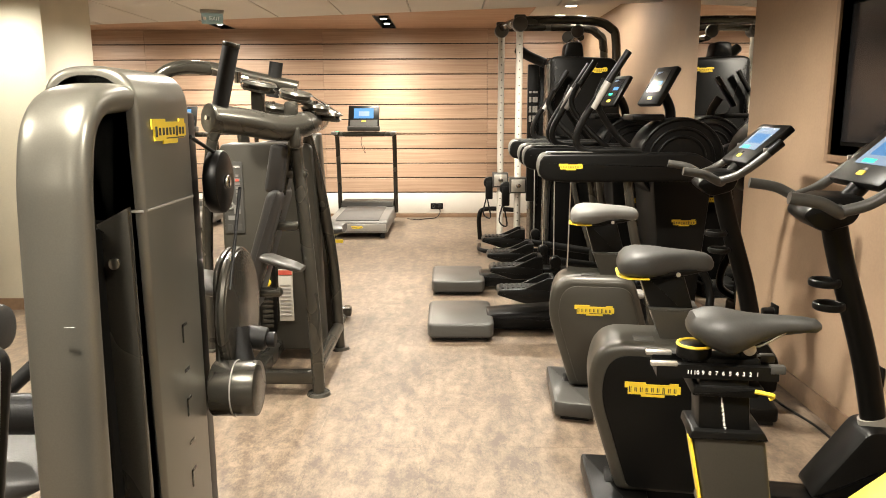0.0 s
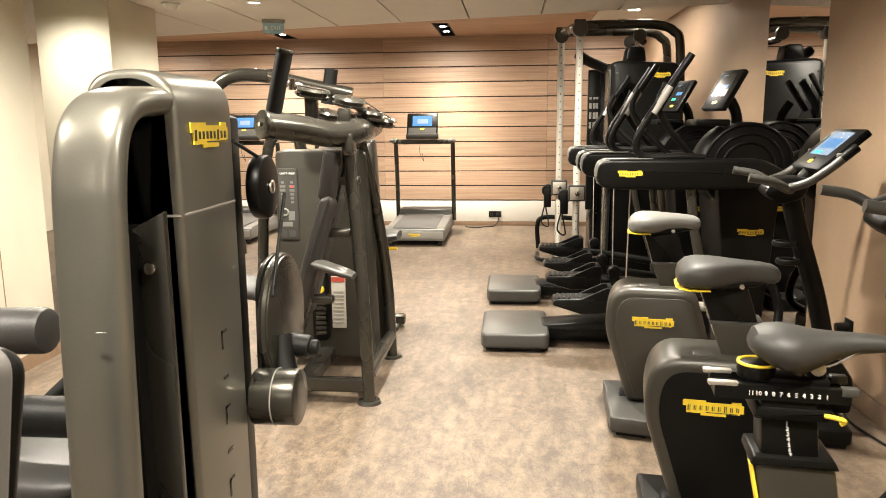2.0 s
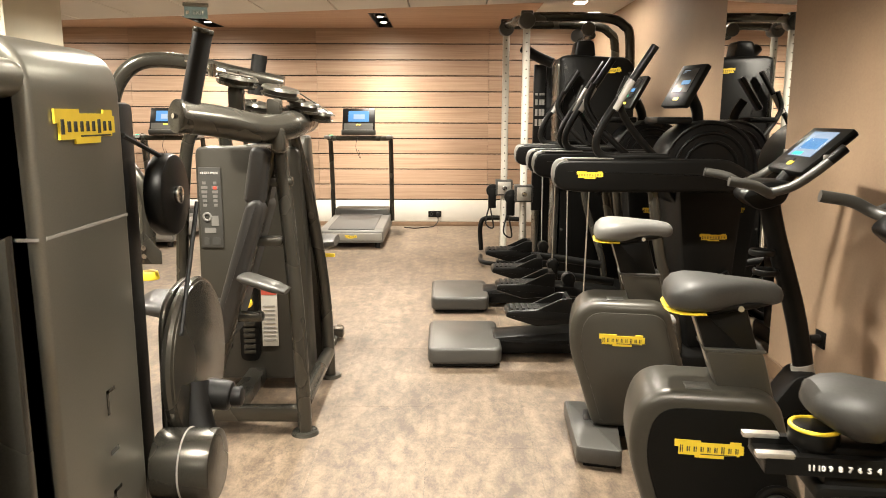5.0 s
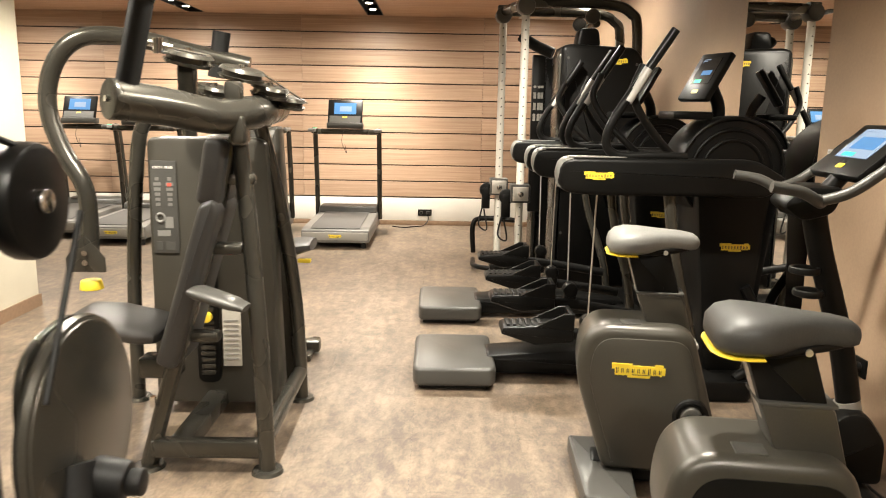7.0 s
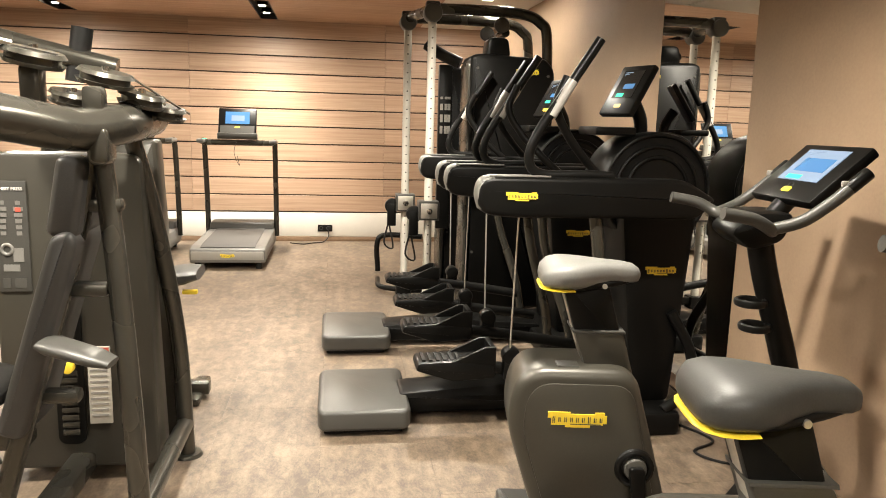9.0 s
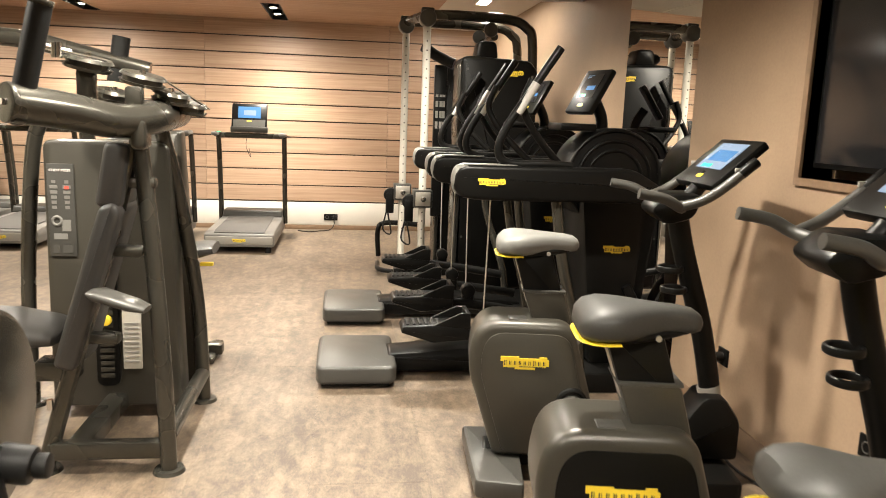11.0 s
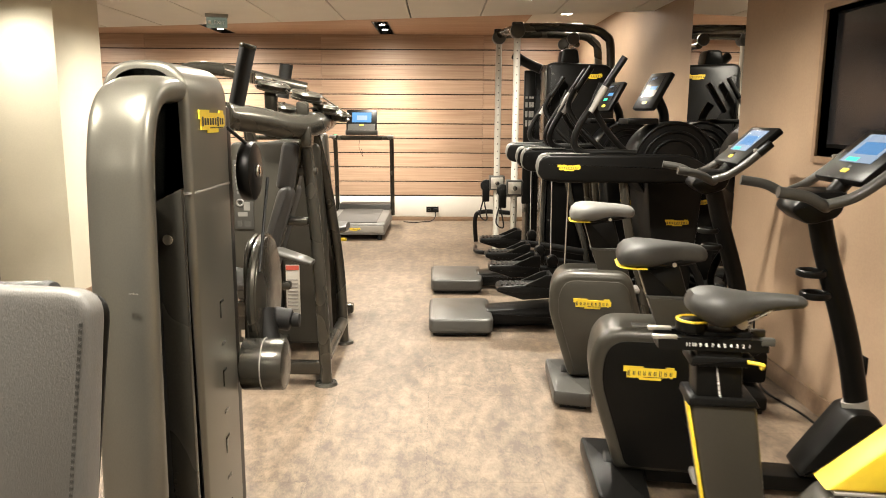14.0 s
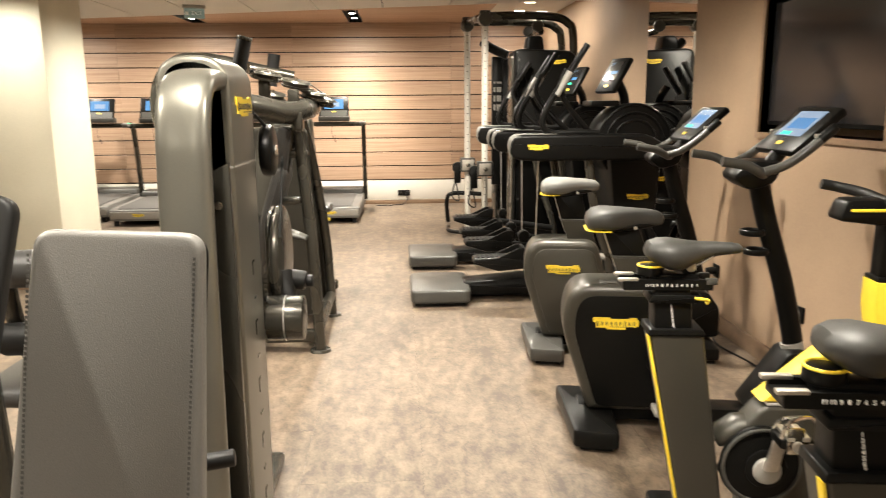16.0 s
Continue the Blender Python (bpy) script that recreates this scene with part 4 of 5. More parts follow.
part("top_cross_tube", tube([(.72, 6.52, 2.19), (.60, 7.05, 2.19)], .038, 14, 2, 1, False), M_FRAME, cm)
part("top_cross_tube", tube([(1.25, 6.52, 2.05), (1.25, 7.05, 2.05)], .030, 14, 2, 1, False), M_FRAME, cm)
part("pull_up_grip", tube([(.75, 7.05, 2.0), (.85, 7.0, 1.93), (1.0, 6.95, 1.86)], .045, 14, 5), M_BLACK, cm)
part("tower_cap", prism(rounded([(1.08, 1.86), (1.10, 2.0), (1.24, 2.0), (1.26, 1.86)], .04), 6.36, 6.54, .02), M_BLACK, cm)
part("foot_bar", tube([(.45, 8.0, .02), (.44, 8.0, .28), (.52, 8.0, .36), (.85, 7.9, .36)], .025, 12, 6), M_BLACK, cm)
part("foot_bar", tube([(.42, 7.5, .05), (.42, 7.2, .05), (.60, 7.05, .05)], .022, 12, 4), M_BLACK, cm)

# ---- treadmills ----


def treadmill(m, label):
    t = thing("treadmill", m, label, "treadmill", "treadmills")
    part("deck", prism(rounded([(0, .06), (0, .19), (.12, .21), (1.35, .23), (1.40, .10), (1.35, .05)], .02), -.345, .345, .02, "yz"), M_TREAD, t, "grey deck with side rails")
    part("belt", prism([(.04, .200), (.12, .214), (1.10, .232), (1.10, .236), (.12, .219), (.04, .205)], -.25, .25, 0, "yz"), M_BELT, t, "dark running belt")
    part("end_cap", box(-.33, .33, -.012, .005, .09, .17, .008), M_LGREY, t)
    badge(t, Matrix.Translation((.0, -.013, .13)), .13)
    part("motor_cover", prism(rounded([(1.08, .22), (1.12, .30), (1.38, .30), (1.42, .10)], .03), -.33, .33, .02, "yz"), M_GREYP, t)
    for x in (-.28, .28):
        for y in (.06, 1.28):
            part("foot", rod((x, y, 0), (x, y, .08), .03, seg=14), M_RUBBER, t)
    for x in (-.36, .36):
        u = part("upright", tube([(x, 1.22, .14), (x, 1.18, .60), (x, 1.10, 1.08), (x, 1.04, 1.16), (x, .90, 1.16)], .028, 12, 6), M_FRAME, t)
        part("hand_grip", box(x - .035, x + .035, .80, 1.06, 1.145, 1.185, .012), M_TREAD, t)
    part("cross_bar", box(-.36, .36, .92, 1.06, 1.12, 1.18, .02), M_FRAME, t)
    part("tray", box(-.20, .20, .86, .96, 1.185, 1.25, .012), M_GREYP, t)
    c = part("console", moved(box(-.19, .19, -.14, .14, -.03, 0, .010), Matrix.Translation((0, .92, 1.37)) @ pose(0, 0, 0, 68, 0, 0)), M_BLACK, t)
    fm = Matrix.Translation((0, .92, 1.37)) @ pose(0, 0, 0, 68, 0, 0)
    part("display", moved(box(-.12, .12, -.03, .10, .0005, .003), fm), M_SCREEN2, c, "lit blue display")
    part("display_tile", moved(box(-.06, .07, .0, .06, .0032, .004), fm), M_SCREEN, c)
    part("console_panel", moved(box(-.17, .17, -.13, -.05, .0005, .003), fm), M_GREYP, c)
    part("console_tag", moved(box(-.025, .025, -.075, -.06, .0035, .005), fm), M_YELLOW, c)
    part("start_light", box(-.34, -.30, .84, .86, 1.186, 1.192), M_GREEN, t, "green indicator light")
    part("key_cord", tube([(0, .86, 1.20), (-.03, .84, 1.05), (.02, .84, .92), (.0, .85, 1.02)], .003, 6, 6), M_RUBBER, t)
    return t


TM = treadmill(pose(-.94, 8.17, 0), "grey treadmill with a lit blue display by the oak wall")
for x, y in ((-1.96, 8.17), (-3.2, 8.20), (-4.03, 8.55)):
    copy_thing(TM, pose(x, y, 0))

# ---- chest press ----
cp = thing("chest_press", pose(0, 0, 0), "anthracite chest press machine with a weight stack and pulleys", "weight machine")
# frame
part("front_leg", tube([(-.565, 3.45, .012), (-.58, 3.46, .45), (-.62, 3.50, .95), (-.66, 3.52, 1.33)], .032, 14, 6), M_FRAME, cp)
part("rear_leg", tube([(-.565, 4.19, .012), (-.585, 4.18, .5), (-.64, 4.10, 1.0), (-.70, 4.02, 1.34)], .032, 14, 6), M_FRAME, cp)
part("back_leg", tube([(-1.03, 3.48, .012), (-.93, 3.48, .36), (-.77, 3.50, .90), (-.68, 3.52, 1.26)], .032, 14, 6), M_FRAME, cp)
part("far_leg", tube([(-1.34, 4.17, .012), (-1.33, 4.17, .6), (-1.27, 4.15, 1.2), (-1.2, 4.15, 1.36)], .032, 14, 6), M_FRAME, cp)
for x, y in ((-.565, 3.45), (-.565, 4.19), (-1.03, 3.48), (-1.34, 4.17)):
    part("foot_plate", rod((x, y, 0), (x, y, .014), .062, .055, seg=24), M_FRAME, cp)
part("front_rail", box(-1.01, -.57, 3.435, 3.495, .055, .125, .012), M_FRAME, cp)
part("side_rail", tube([(-.57, 3.47, .14), (-.57, 4.18, .14)], .034, 14, 2, 1, False), M_FRAME, cp)
part("centre_rail", box(-.95, -.86, 3.48, 4.15, .05, .12, .012), M_FRAME, cp)
part("main_tube", tube([(-.935, 3.12, 1.395), (-.82, 3.26, 1.375), (-.70, 3.42, 1.345), (-.62, 3.60, 1.36), (-.62, 4.0, 1.38)], .062, 20, 7), M_FRAME, cp, "thick anthracite pivot tube")
part("tube_cap", rod((-.942, 3.112, 1.396), (-.925, 3.13, 1.394), .064, seg=24, bevel=.006), M_FRAME, cp)
part("cap_bolt", rod((-.949, 3.105, 1.397), (-.940, 3.115, 1.396), .010, seg=10), M_CHROME, cp)
st = part("stub_handle", tube([(-.905, 3.16, 1.42), (-.872, 3.16, 1.56), (-.838, 3.16, 1.70)], .036, 18, 3), M_RUBBER, cp, "black upright stub handle")
part("stub_cap", rod((-.839, 3.16, 1.695), (-.834, 3.16, 1.715), .038, seg=20, bevel=.004), M_FRAME, st)
part("stub_handle", tube([(-.86, 3.98, 1.50), (-.83, 3.98, 1.685)], .036, 18, 2, 1, False), M_RUBBER, cp, "black upright stub handle")
part("arm_bracket", box(-.67, -.61, 3.42, 3.54, 1.24, 1.36, .025, 4), M_FRAME, cp)
# press arm
arm = part("press_arm", tube([(-.72, 3.98, 1.55), (-.95, 3.96, 1.60), (-1.18, 3.92, 1.65), (-1.36, 3.88, 1.645), (-1.465, 3.86, 1.55), (-1.505, 3.85, 1.38), (-1.455, 3.84, 1.20), (-1.375, 3.83, 1.06), (-1.36, 3.83, .92), (-1.37, 3.83, .70)], .036, 16, 6), M_FRAME, cp, "bent anthracite press arm")
part("arm_end", rod((-1.37, 3.83, .62), (-1.37, 3.83, .66), .048, .040, seg=22, bevel=.004), M_YELLOW, arm, "yellow end stop")
for sgn in (-1, 1):
    part("arm_gusset", prism([(-1.37 + sgn * .08, .76), (-1.37, .86), (-1.37, .70), (-1.37 + sgn * .08, .70)], 3.79, 3.80, .002), M_FRAME, arm)
for z in (.74, .78):
    part("arm_bolt", rod((-1.37, 3.782, z), (-1.37, 3.80, z), .012, seg=12), M_CHROME, arm)
# weight stack shroud
sh = part("weight_shroud", prism(rounded([(-1.18, .06), (-1.17, 1.25), (-.66, 1.25), (-.62, .06)], [.02, .04, .04, .02], 5), 3.98, 4.14, .015), M_HOUSE, cp, "anthracite weight stack shroud")
pn = part("instruction_panel", box(-1.155, -1.045, 3.972, 3.979, .75, 1.15, .003), M_GREYP, sh)
text("panel_title", "CHEST PRESS", .015, Matrix.Translation((-1.10, 3.970, 1.122)) @ TEXT_S, M_WPRINT, pn)
for x in (-1.128, -1.075):
    part("chart_bars", joined(*[box(x - w, x + w, 3.970, 3.972, z, z + .014) for w, z in ((.008, 1.066), (.016, 1.044), (.014, 1.022), (.011, 1.0), (.010, .978), (.009, .956))]), M_RIM, pn)
part("chart_mark", box(-1.084, -1.066, 3.968, 3.970, 1.042, 1.056), M_RED, pn)
part("usage_chart", joined(ring((-1.12, 3.971, .905), .018, .006, "y", 16), box(-1.10, -1.065, 3.970, 3.972, .86, .91), box(-1.135, -1.08, 3.970, 3.972, .825, .85)), M_RIM, pn)
part("info_box", joined(box(-1.14, -1.115, 3.970, 3.972, .765, .80), box(-1.10, -1.06, 3.970, 3.972, .765, .80)), M_GREYP, pn)
part("stack_window", prism(rounded([(-.985, .16), (-.985, .72), (-.885, .72), (-.885, .16)], .04), 3.966, 3.985, .004), M_BLACK, sh)
for k in range(15):
    part("weight_plate", box(-.965, -.905, 3.958, 3.968, .20 + k * .029, .222 + k * .029, .003), M_FRAME, sh)
part("selector_pin", rod((-.93, 3.93, .47), (-.93, 3.96, .47), .022, seg=18, bevel=.004), M_YELLOW, sh, "yellow selector pin")
part("warning_label", box(-.87, -.79, 3.968, 3.979, .24, .54, .001), M_POST, sh, "white warning label")
part("label_band", box(-.868, -.792, 3.965, 3.968, .51, .537), M_RED, sh)
part("label_lines", joined(*[box(-.862, -.80, 3.9655, 3.968, .27 + k * .022, .278 + k * .022) for k in range(9)]), M_LGREY, sh)
part("back_shroud", prism(rounded([(-1.20, .06), (-1.20, 1.22), (-.66, 1.30), (-.60, .06)], .02), 4.24, 4.36, .015), M_HOUSE, cp)
part("guide_rod", rod((-.72, 4.2, .1), (-.72, 4.2, 1.3), .012, seg=12), M_CHROME, cp)
# seat and back pad
part("back_pad", moved(prism(rounded([(-.040, -.33), (.042, -.33), (.042, .30), (.012, .335), (-.036, .30)], [.03, .03, .03, .03, .03]), -.14, .14, .022, seg=3), Matrix.Translation((-.832, 3.55, .74)) @ pose(0, 0, 0, 0, 17, 0)), M_PAD, cp, "dark upholstered back pad")
part("head_pad", moved(prism(rounded([(-.04, -.12), (.05, -.12), (.05, .12), (-.03, .12)], .03), -.12, .12, .02, seg=3), Matrix.Translation((-.742, 3.55, 1.15)) @ pose(0, 0, 0, 0, 8, 0)), M_PAD, cp, "dark upholstered head pad")
part("seat_pad", moved(loft([(-.17, 0, .0, .10, .02), (-.155, 0, .0, .14, .035), (-.05, 0, .0, .16, .042), (.10, 0, -.01, .16, .04), (.16, 0, -.01, .14, .03), (.17, 0, -.01, .12, .02)], 24, 3), Matrix.Translation((-1.12, 3.55, .565)) @ pose(0, 0, 0, 0, 7, 0)), M_PAD, cp, "dark upholstered seat")
part("seat_carrier", box(-1.05, -.90, 3.47, 3.57, .36, .44, .012), M_FRAME, cp)
for z, x in ((.52, -.875), (.86, -.775), (1.12, -.725)):
    part("pad_bracket", box(x, x + .13, 3.49, 3.55, z - .022, z + .022, .016), M_FRAME, cp)
part("gas_strut_tab", rod((-.99, 3.45, .30), (-.99, 3.45, .26), .012, seg=10), M_CHROME, cp)
part("step_rest", moved(loft([(-.11, 0, 0, .05, .012), (-.08, 0, 0, .06, .022), (.05, 0, 0, .055, .020), (.10, 0, 0, .04, .012)], 18, 2.6), Matrix.Translation((-.70, 3.38, .70)) @ pose(0, 0, 0, 0, 16, -8)), M_GREYP, cp, "grey elbow rest")
# pulleys on top
for x, y, z, r in ((-.79, 3.42, 1.54, .085), (-.66, 3.62, 1.50, .085), (-.58, 3.72, 1.44, .075), (-.54, 3.82, 1.405, .08), (-.83, 3.85, 1.44, .08)):
    pu = part("pulley", moved(joined(rod((0, 0, .010), (0, 0, .022), r, r * .9, seg=32), rod((0, 0, -.022), (0, 0, -.010), r * .9, r, seg=32), rod((0, 0, -.01), (0, 0, .01), r * .85, seg=28)), Matrix.Translation((x, y, z)) @ pose(0, 0, 0, 6, 12, 0)), M_FRAME, cp, "dark metal cable pulley")
    part("pulley_bolt", rod((x, y, z - .03), (x, y, z + .035), .012, seg=12), M_CHROME, pu)
for x0, x1, y0, y1, z0, z1 in ((-.69, -.63, 3.47, 3.53, 1.38, 1.47), (-.83, -.77, 3.40, 3.46, 1.38, 1.52), (-.70, -.62, 3.60, 3.80, 1.36, 1.42)):
    part("pulley_bracket", box(x0, x1, y0, y1, z0, z1, .014), M_FRAME, cp)
part("cable_clamp", joined(rod((-.90, 3.35, 1.585), (-.83, 3.38, 1.57), .012, seg=12), rod((-.87, 3.36, 1.60), (-.87, 3.36, 1.55), .018, seg=12)), M_CHROME, cp)
for a, b in (((-1.10, 3.72, 1.64), (-.86, 3.37, 1.575)), ((-.86, 3.37, 1.575), (-.72, 3.40, 1.55)), ((-.60, 3.64, 1.51), (-.46, 3.86, 1.40))):
    part("steel_cable", rod(a, b, .004, seg=8), M_CHROME, cp)
# a second machine stands back to back with it
rm = thing("row_machine", pose(-.88, 4.72, 0), "dark weight machine standing behind the chest press", "weight machine")
part("seat_pad", moved(loft([(-.16, 0, 0, .11, .02), (-.12, 0, 0, .15, .035), (.08, 0, 0, .15, .038), (.15, 0, 0, .12, .025)], 22, 3), Matrix.Translation((.12, .15, .62)) @ pose(0, 0, 0, 0, -8, 0)), M_PAD, rm, "dark upholstered seat")
part("seat_edge", box(.20, .27, .03, .06, .555, .575, .004), M_YELLOW, rm)
part("seat_post", tube([(.10, .15, .58), (.02, .15, .3), (.12, .15, .06)], .035, 14, 5), M_FRAME, rm)
part("base_rail", box(-.35, .30, .11, .19, .02, .08, .01), M_FRAME, rm)
part("cross_foot", box(.20, .27, .0, .36, .0, .04, .012), M_FRAME, rm)
part("upright", tube([(-.33, .15, .05), (-.35, .15, .8), (-.40, .15, 1.30)], .04, 14, 5), M_FRAME, rm)

# ---- tall selector machine beside the path ----
tw = thing("leg_machine", pose(0, 0, 0), "tall anthracite weight machine with a rounded shroud", "weight machine")
# wide arched shroud: side panel faces the aisle
arch_line = rounded([(-.722, .02), (-.722, 1.512), (-.529, 1.512), (-.529, .02), (-.566, .02), (-.566, 1.478), (-.686, 1.478), (-.686, .02)], [.004, .085, .085, .004, .004, .055, .055, .004], 9)
part("arch_shroud", prism(arch_line, 1.385, 1.69, .015, seg=4), M_SHROUD, tw, "anthracite arched shroud")
# This block and the core below are added in black to darken the open recess.
part("recess_dark_fill", box(-.690, -.562, 1.55, 1.685, .02, 1.478), M_BLACK, tw)
part("panel_seam", box(-.5305, -.5275, 1.40, 1.68, 1.215, 1.220), M_LGREY, tw)
part("seam_front", box(-.564, -.531, 1.3835, 1.386, 1.215, 1.220), M_LGREY, tw)
part("dark_core", box(-.655, -.575, 1.25, 1.50, .02, 1.20, .01), M_BLACK, tw)
cover_path = smooth_path([(1.088, .02), (1.106, .45), (1.124, .90), (1.140, 1.22), (1.152, 1.32), (1.180, 1.402), (1.236, 1.454), (1.32, 1.474), (1.45, 1.477)], 7)
cover = bmesh.new()
cover_loops = []
for i, p in enumerate(cover_path):
    d = (cover_path[min(i + 1, len(cover_path) - 1)] - cover_path[max(i - 1, 0)]).normalized()
    outward = Vector((-d.y, d.x))
    loop = []
    for k in range(28):
        a = 2 * math.pi * k / 28
        c, q = math.cos(a), math.sin(a)
        across, deep = .064 * math.copysign(abs(c) ** .62, c), .030 * math.copysign(abs(q) ** .72, q) - .030
        o = p + outward * deep
        loop.append(cover.verts.new((-.598 + across, o.x, o.y)))
    cover_loops.append(loop)
for a, b in zip(cover_loops, cover_loops[1:]):
    for k in range(28):
        cover.faces.new((a[k], a[(k + 1) % 28], b[(k + 1) % 28], b[k]))
cover.faces.new(cover_loops[0][::-1])
cover.faces.new(cover_loops[-1])
part("front_cover", cover, M_SHROUD, tw, "rounded anthracite front cover bent back at the top")
part("cover_scuff", box(-.575, -.556, 1.1155, 1.1185, 1.0480, 1.0488), M_LGREY, tw, "pale scratch")
pl = part("side_plate", prism([(-.585, .02), (-.585, 1.205), (-.520, 1.238), (-.520, .02)], 1.285, 1.303, .003), M_FRAME, tw)
part("plate_bolt", rod((-.55, 1.270, 1.13), (-.55, 1.285, 1.13), .012, seg=14, bevel=.002), M_CHROME, pl)
badge(tw, Matrix.Translation((-.5275, 1.545, 1.378)) @ FACE_E, .20)
for k in range(10):
    z = .905 - k * .092
    part("embossed_bar", box(-.531, -.5275, 1.545, 1.575, z - .004, z + .004) if k % 2 else joined(box(-.531, -.5275, 1.545, 1.552, z - .022, z + .022), box(-.531, -.5275, 1.545, 1.575, z + .016, z + .022)), M_FRAME, tw)
part("rear_post", box(-.62, -.548, 1.692, 1.79, .02, 1.42, .012), M_BLACK, tw)
pu = part("pulley", rod((-.54, 1.86, 1.235), (-.50, 1.86, 1.235), .085, seg=36, bevel=.010), M_BLACK, tw, "black guide pulley")
part("pulley_hub", rod((-.501, 1.86, 1.235), (-.490, 1.86, 1.235), .018, seg=16, bevel=.003), M_CHROME, pu)
part("drive_belt", rod((-.53, 1.69, 1.36), (-.522, 1.84, 1.315), .005, seg=8), M_RUBBER, tw)
part("drive_belt", rod((-.488, 1.945, 1.21), (-.488, 1.80, .95), .005, seg=8), M_RUBBER, tw)
cam_disc = part("lever_disc", rod((-.52, 1.93, .86), (-.49, 1.93, .86), .175, seg=56, bevel=.006), M_FRAME, tw, "large anthracite lever disc")
part("disc_rim", ring((-.505, 1.93, .86), .172, .012, "x", 56), M_FRAME, cam_disc)
part("disc_cover", prism(rounded([(1.78, .60), (1.80, 1.02), (2.0, 1.05), (2.10, .86), (2.02, .62)], .08), -.535, -.522, .004, "yz"), M_FRAME, tw)
cw = part("counterweight", rod((-.53, 1.755, .69), (-.41, 1.755, .69), .074, seg=40, bevel=.006), M_FRAME, tw, "round anthracite counterweight")
part("weight_groove", ring((-.47, 1.755, .69), .0742, .002, "x", 40), M_LGREY, cw)
part("weight_lever", tube([(-.50, 1.88, .82), (-.49, 1.86, .76), (-.47, 1.84, .70)], .036, 14, 4), M_RUBBER, tw)
part("adjust_knob", joined(rod((-.48, 1.90, .79), (-.42, 1.90, .78), .034, seg=20, bevel=.008), rod((-.42, 1.90, .78), (-.395, 1.90, .78), .022, seg=16, bevel=.004)), M_RUBBER, tw)
part("base_rail", box(-.66, -.56, 1.10, 2.10, .0, .05, .012), M_FRAME, tw)
part("base_rail", box(-1.35, -.56, 1.62, 1.72, .0, .07, .012), M_FRAME, tw)
# seat, rollers and back pad
part("seat_pad", moved(loft([(-.24, 0, 0, .13, .02), (-.21, 0, 0, .17, .04), (0, 0, 0, .19, .05), (.18, 0, 0, .18, .045), (.23, 0, 0, .14, .02)], 24, 3), Matrix.Translation((-1.10, 1.62, .55))), M_PAD, tw, "dark upholstered seat")
part("seat_frame", tube([(-1.10, 1.62, .5), (-1.12, 1.62, .25), (-1.10, 1.66, .05)], .04, 14, 5), M_FRAME, tw)
part("roller_pad", rod((-1.28, 1.52, .92), (-.93, 1.52, .93), .055, seg=26, bevel=.014), M_PAD, tw, "dark foam roller")
part("roller_pad", rod((-1.28, 1.56, .70), (-.86, 1.56, .70), .05, seg=26, bevel=.012), M_RUBBER, tw, "dark foam roller")
part("roller_arm", tube([(-1.25, 1.55, .92), (-1.25, 1.60, .7), (-1.20, 1.66, .5)], .025, 12, 4), M_FRAME, tw)
part("handle", joined(tube([(-1.18, 1.85, .62), (-1.0, 1.95, .80), (-.97, 1.97, .86)], .022, 12, 4)), M_RUBBER, tw)

bn = thing("machine_backrest", pose(-.602, .64, .0), "grey upholstered backrest on a steel post", "backrest")
bp_m = Matrix.Translation((0, 0, .836)) @ pose(0, 0, 0, -11, 2.6, 0)
pad = part("pad", moved(prism(rounded([(-.180, -.36), (.170, -.36), (.151, .332), (-.138, .332)], .04, 6), -.028, .028, .014, seg=3), bp_m), M_GPAD, bn, "grey stitched pad")
for sx in (-1, 1):
    part("stitching", moved(joined(*[box(sx * .142 - .0025, sx * .142 + .0025, -.0292, -.0275, -.33 + k * .009, -.3245 + k * .009) for k in range(69)]), bp_m), M_GREYP, pad, "grey stitching")
part("pad_shell", moved(prism(rounded([(-.15, -.34), (.145, -.34), (.150, .326), (-.115, .326)], .04, 6), .026, .052, .01), bp_m), M_BLACK, bn)
part("post", tube([(0, .06, .95), (.0, .12, .5), (0, .14, .02)], .035, 14, 4), M_FRAME, bn)
part("foot", box(-.28, .28, .08, .22, 0, .05, .012), M_FRAME, bn)
part("side_peg", rod((.05, .14, .66), (.17, .16, .67), .018, seg=14, bevel=.004), M_RUBBER, bn)
b2 = thing("machine_backrest", pose(-1.13, 1.12, 0, 0, 0, 8), "dark upholstered backrest of another machine", "backrest")
bp2 = Matrix.Translation((-.075, 0, .845)) @ pose(0, 0, 0, -14, 11, 0)
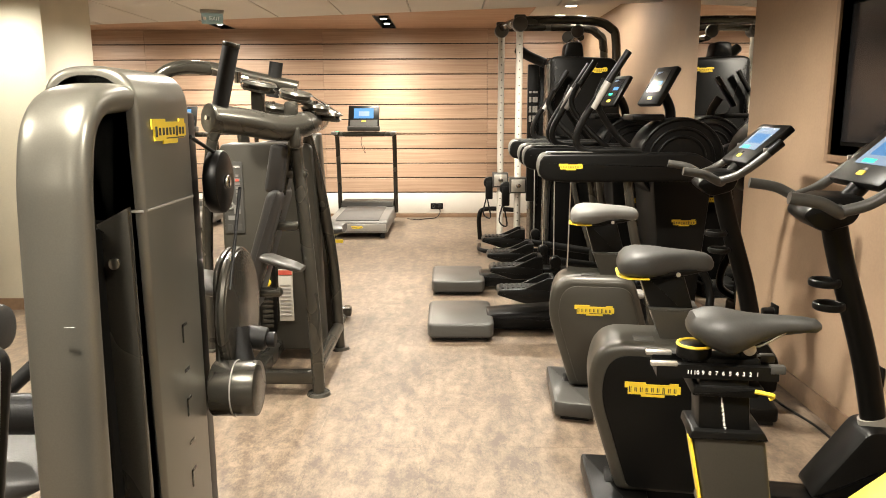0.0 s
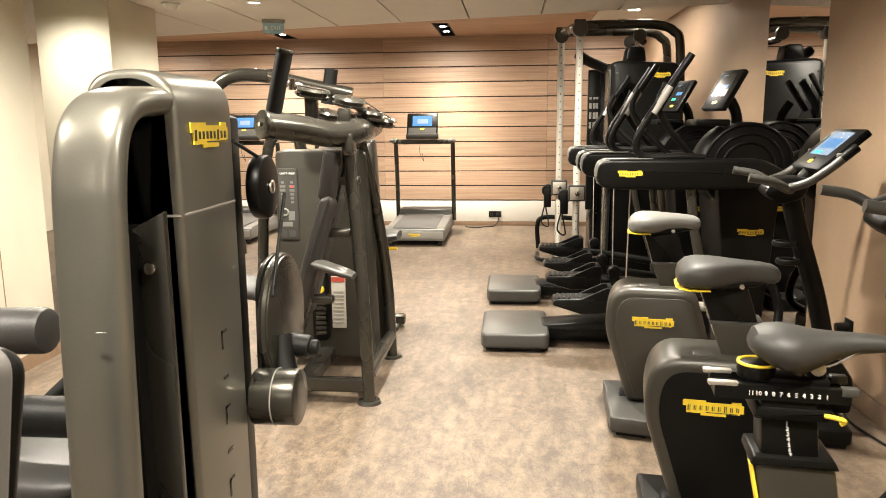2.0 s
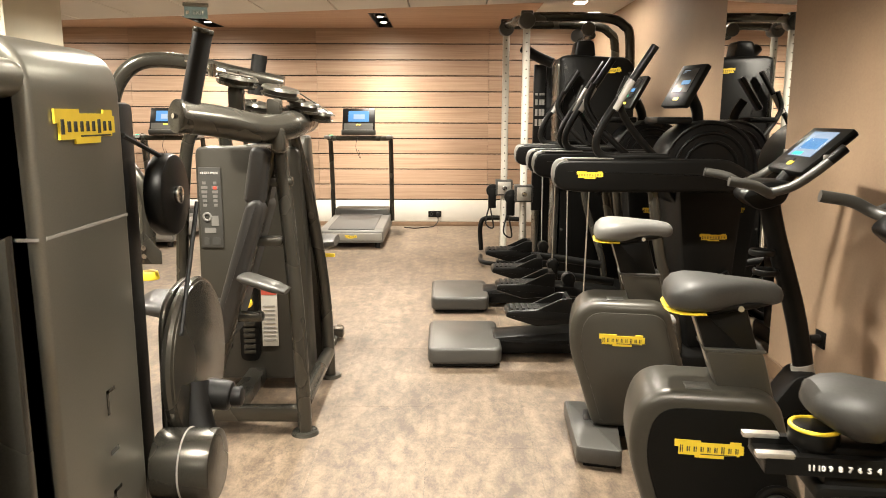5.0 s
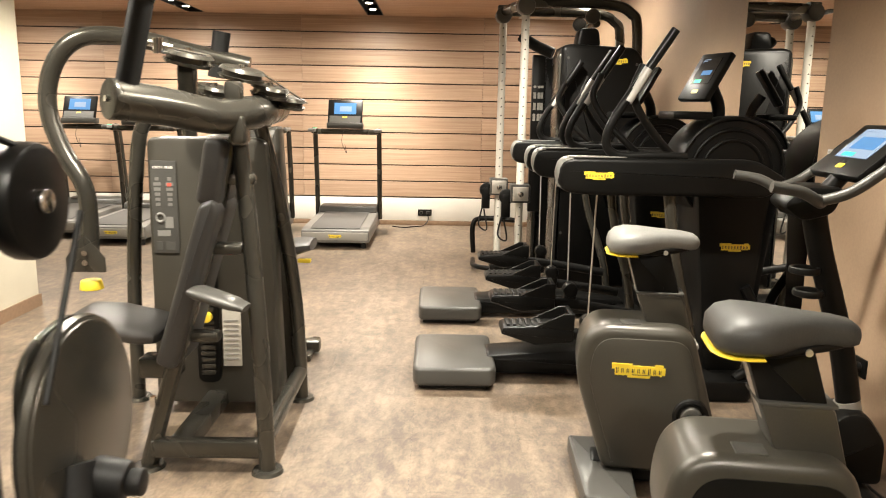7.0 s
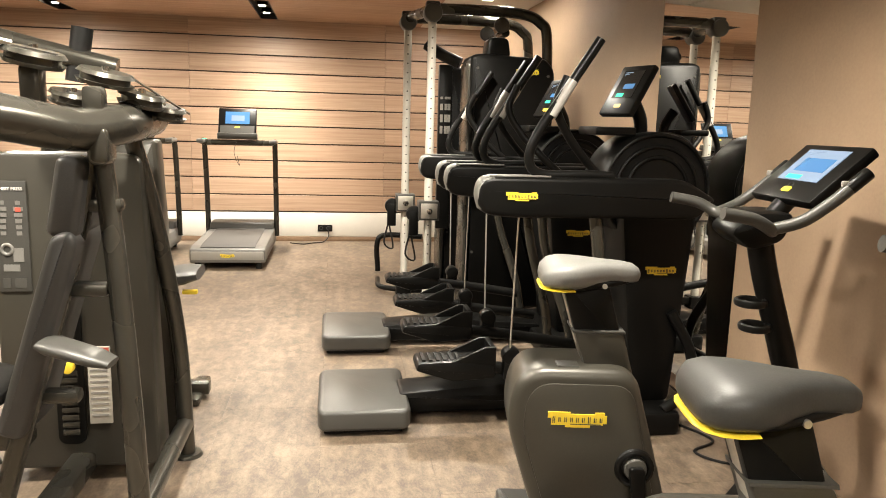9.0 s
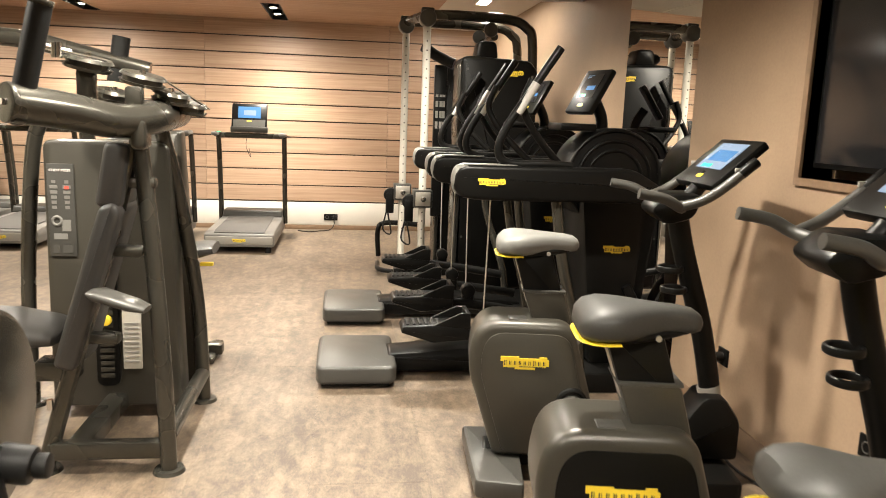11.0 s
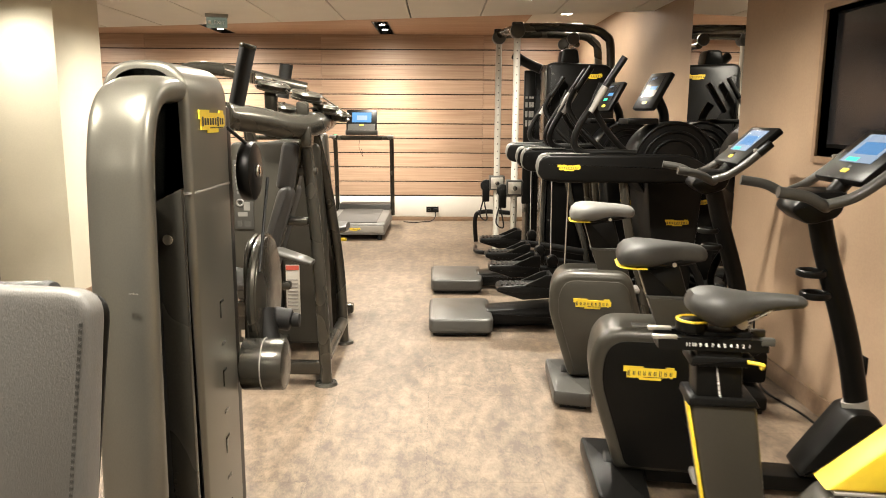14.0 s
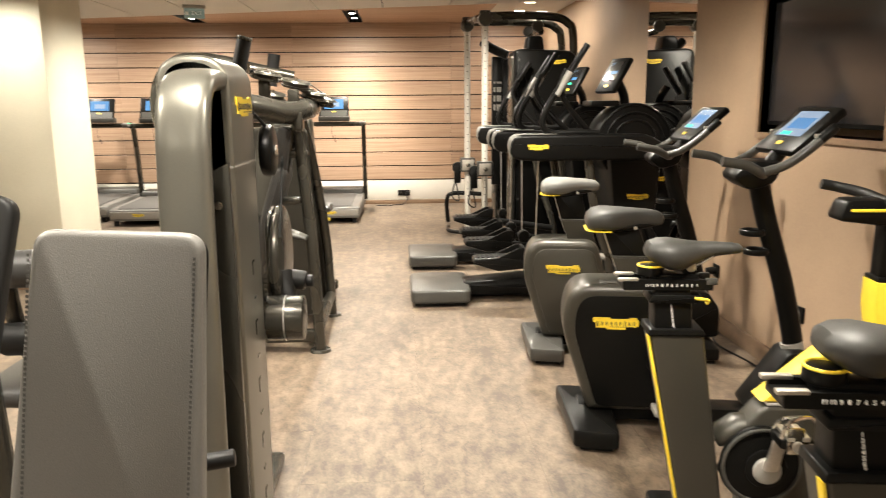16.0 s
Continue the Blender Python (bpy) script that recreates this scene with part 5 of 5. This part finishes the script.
part("pad", moved(prism(rounded([(-.16, -.38), (.16, -.38), (.14, .36), (-.14, .36)], .05, 6), -.035, .035, .016, seg=3), bp2), M_RUBBER, b2)
part("pad_bracket", moved(joined(box(-.055, .045, -.065, -.030, .20, .235, .01), rod((-.03, -.075, .19), (.04, -.075, .19), .028, seg=20, bevel=.006)), bp2), M_LGREY, b2, "light grey hinge bracket")
part("pad_arm", moved(prism(rounded([(-.10, -.40), (-.02, -.40), (.02, .20), (-.06, .22)], .02), -.075, -.036, .012), bp2), M_SHROUD, b2, "anthracite carrying arm")
part("pad_bolt", moved(rod((.05, -.04, .18), (.05, -.034, .18), .012, seg=12), bp2), M_DARK, b2)
part("post", tube([(0, .05, .9), (0, .10, .5), (0, .12, .02)], .035, 14, 4), M_FRAME, b2)
part("foot", box(-.28, .28, .05, .19, 0, .05, .012), M_FRAME, b2)

# ---- oak boards of the end wall and floor tiles ----
north = bpy.data.objects["wall_north"]
CUTS = [X0, -3.9, -1.55, .62, X1]
for k in range(12):
    z0 = .345 + .1955 * k
    for j, (a, b) in enumerate(zip(CUTS, CUTS[1:])):
        link("board", box(a + .001, b - .001, Y1 - .004, Y1 + .02, z0 + .0065, min(z0 + .189, 2.487), .002, 1), M_PLANK, north, False)
ground = bpy.data.objects["floor"]
TX, TY = .46, .92
tile_me = None
row = 0
x = X0
while x < X1 - .01:
    y = Y0 - (row % 2) * TY * .5
    while y < Y1:
        a, b = max(y, Y0), min(y + TY, Y1 + .02)
        w = min(TX, X1 + .02 - x)
        if b - a > .02:
            full = abs(b - a - TY) < 1e-6 and abs(w - TX) < 1e-6
            if full and tile_me is None:
                tile_me = link("tile", box(0, TX - .0007, 0, TY - .0007, -.004, 0), M_FLOOR, ground, False)
                tile_me.location = (x, a, 0)
            elif full:
                ob = new("tile", tile_me.data)
                ob.parent, ob.location = ground, (x, a, 0)
            else:
                ob = link("tile", box(0, w - .0012, 0, b - a - .0012, -.004, 0), M_FLOOR, ground, False)
                ob.location = (x, a, 0)
        y += TY
    x += TX
    row += 1
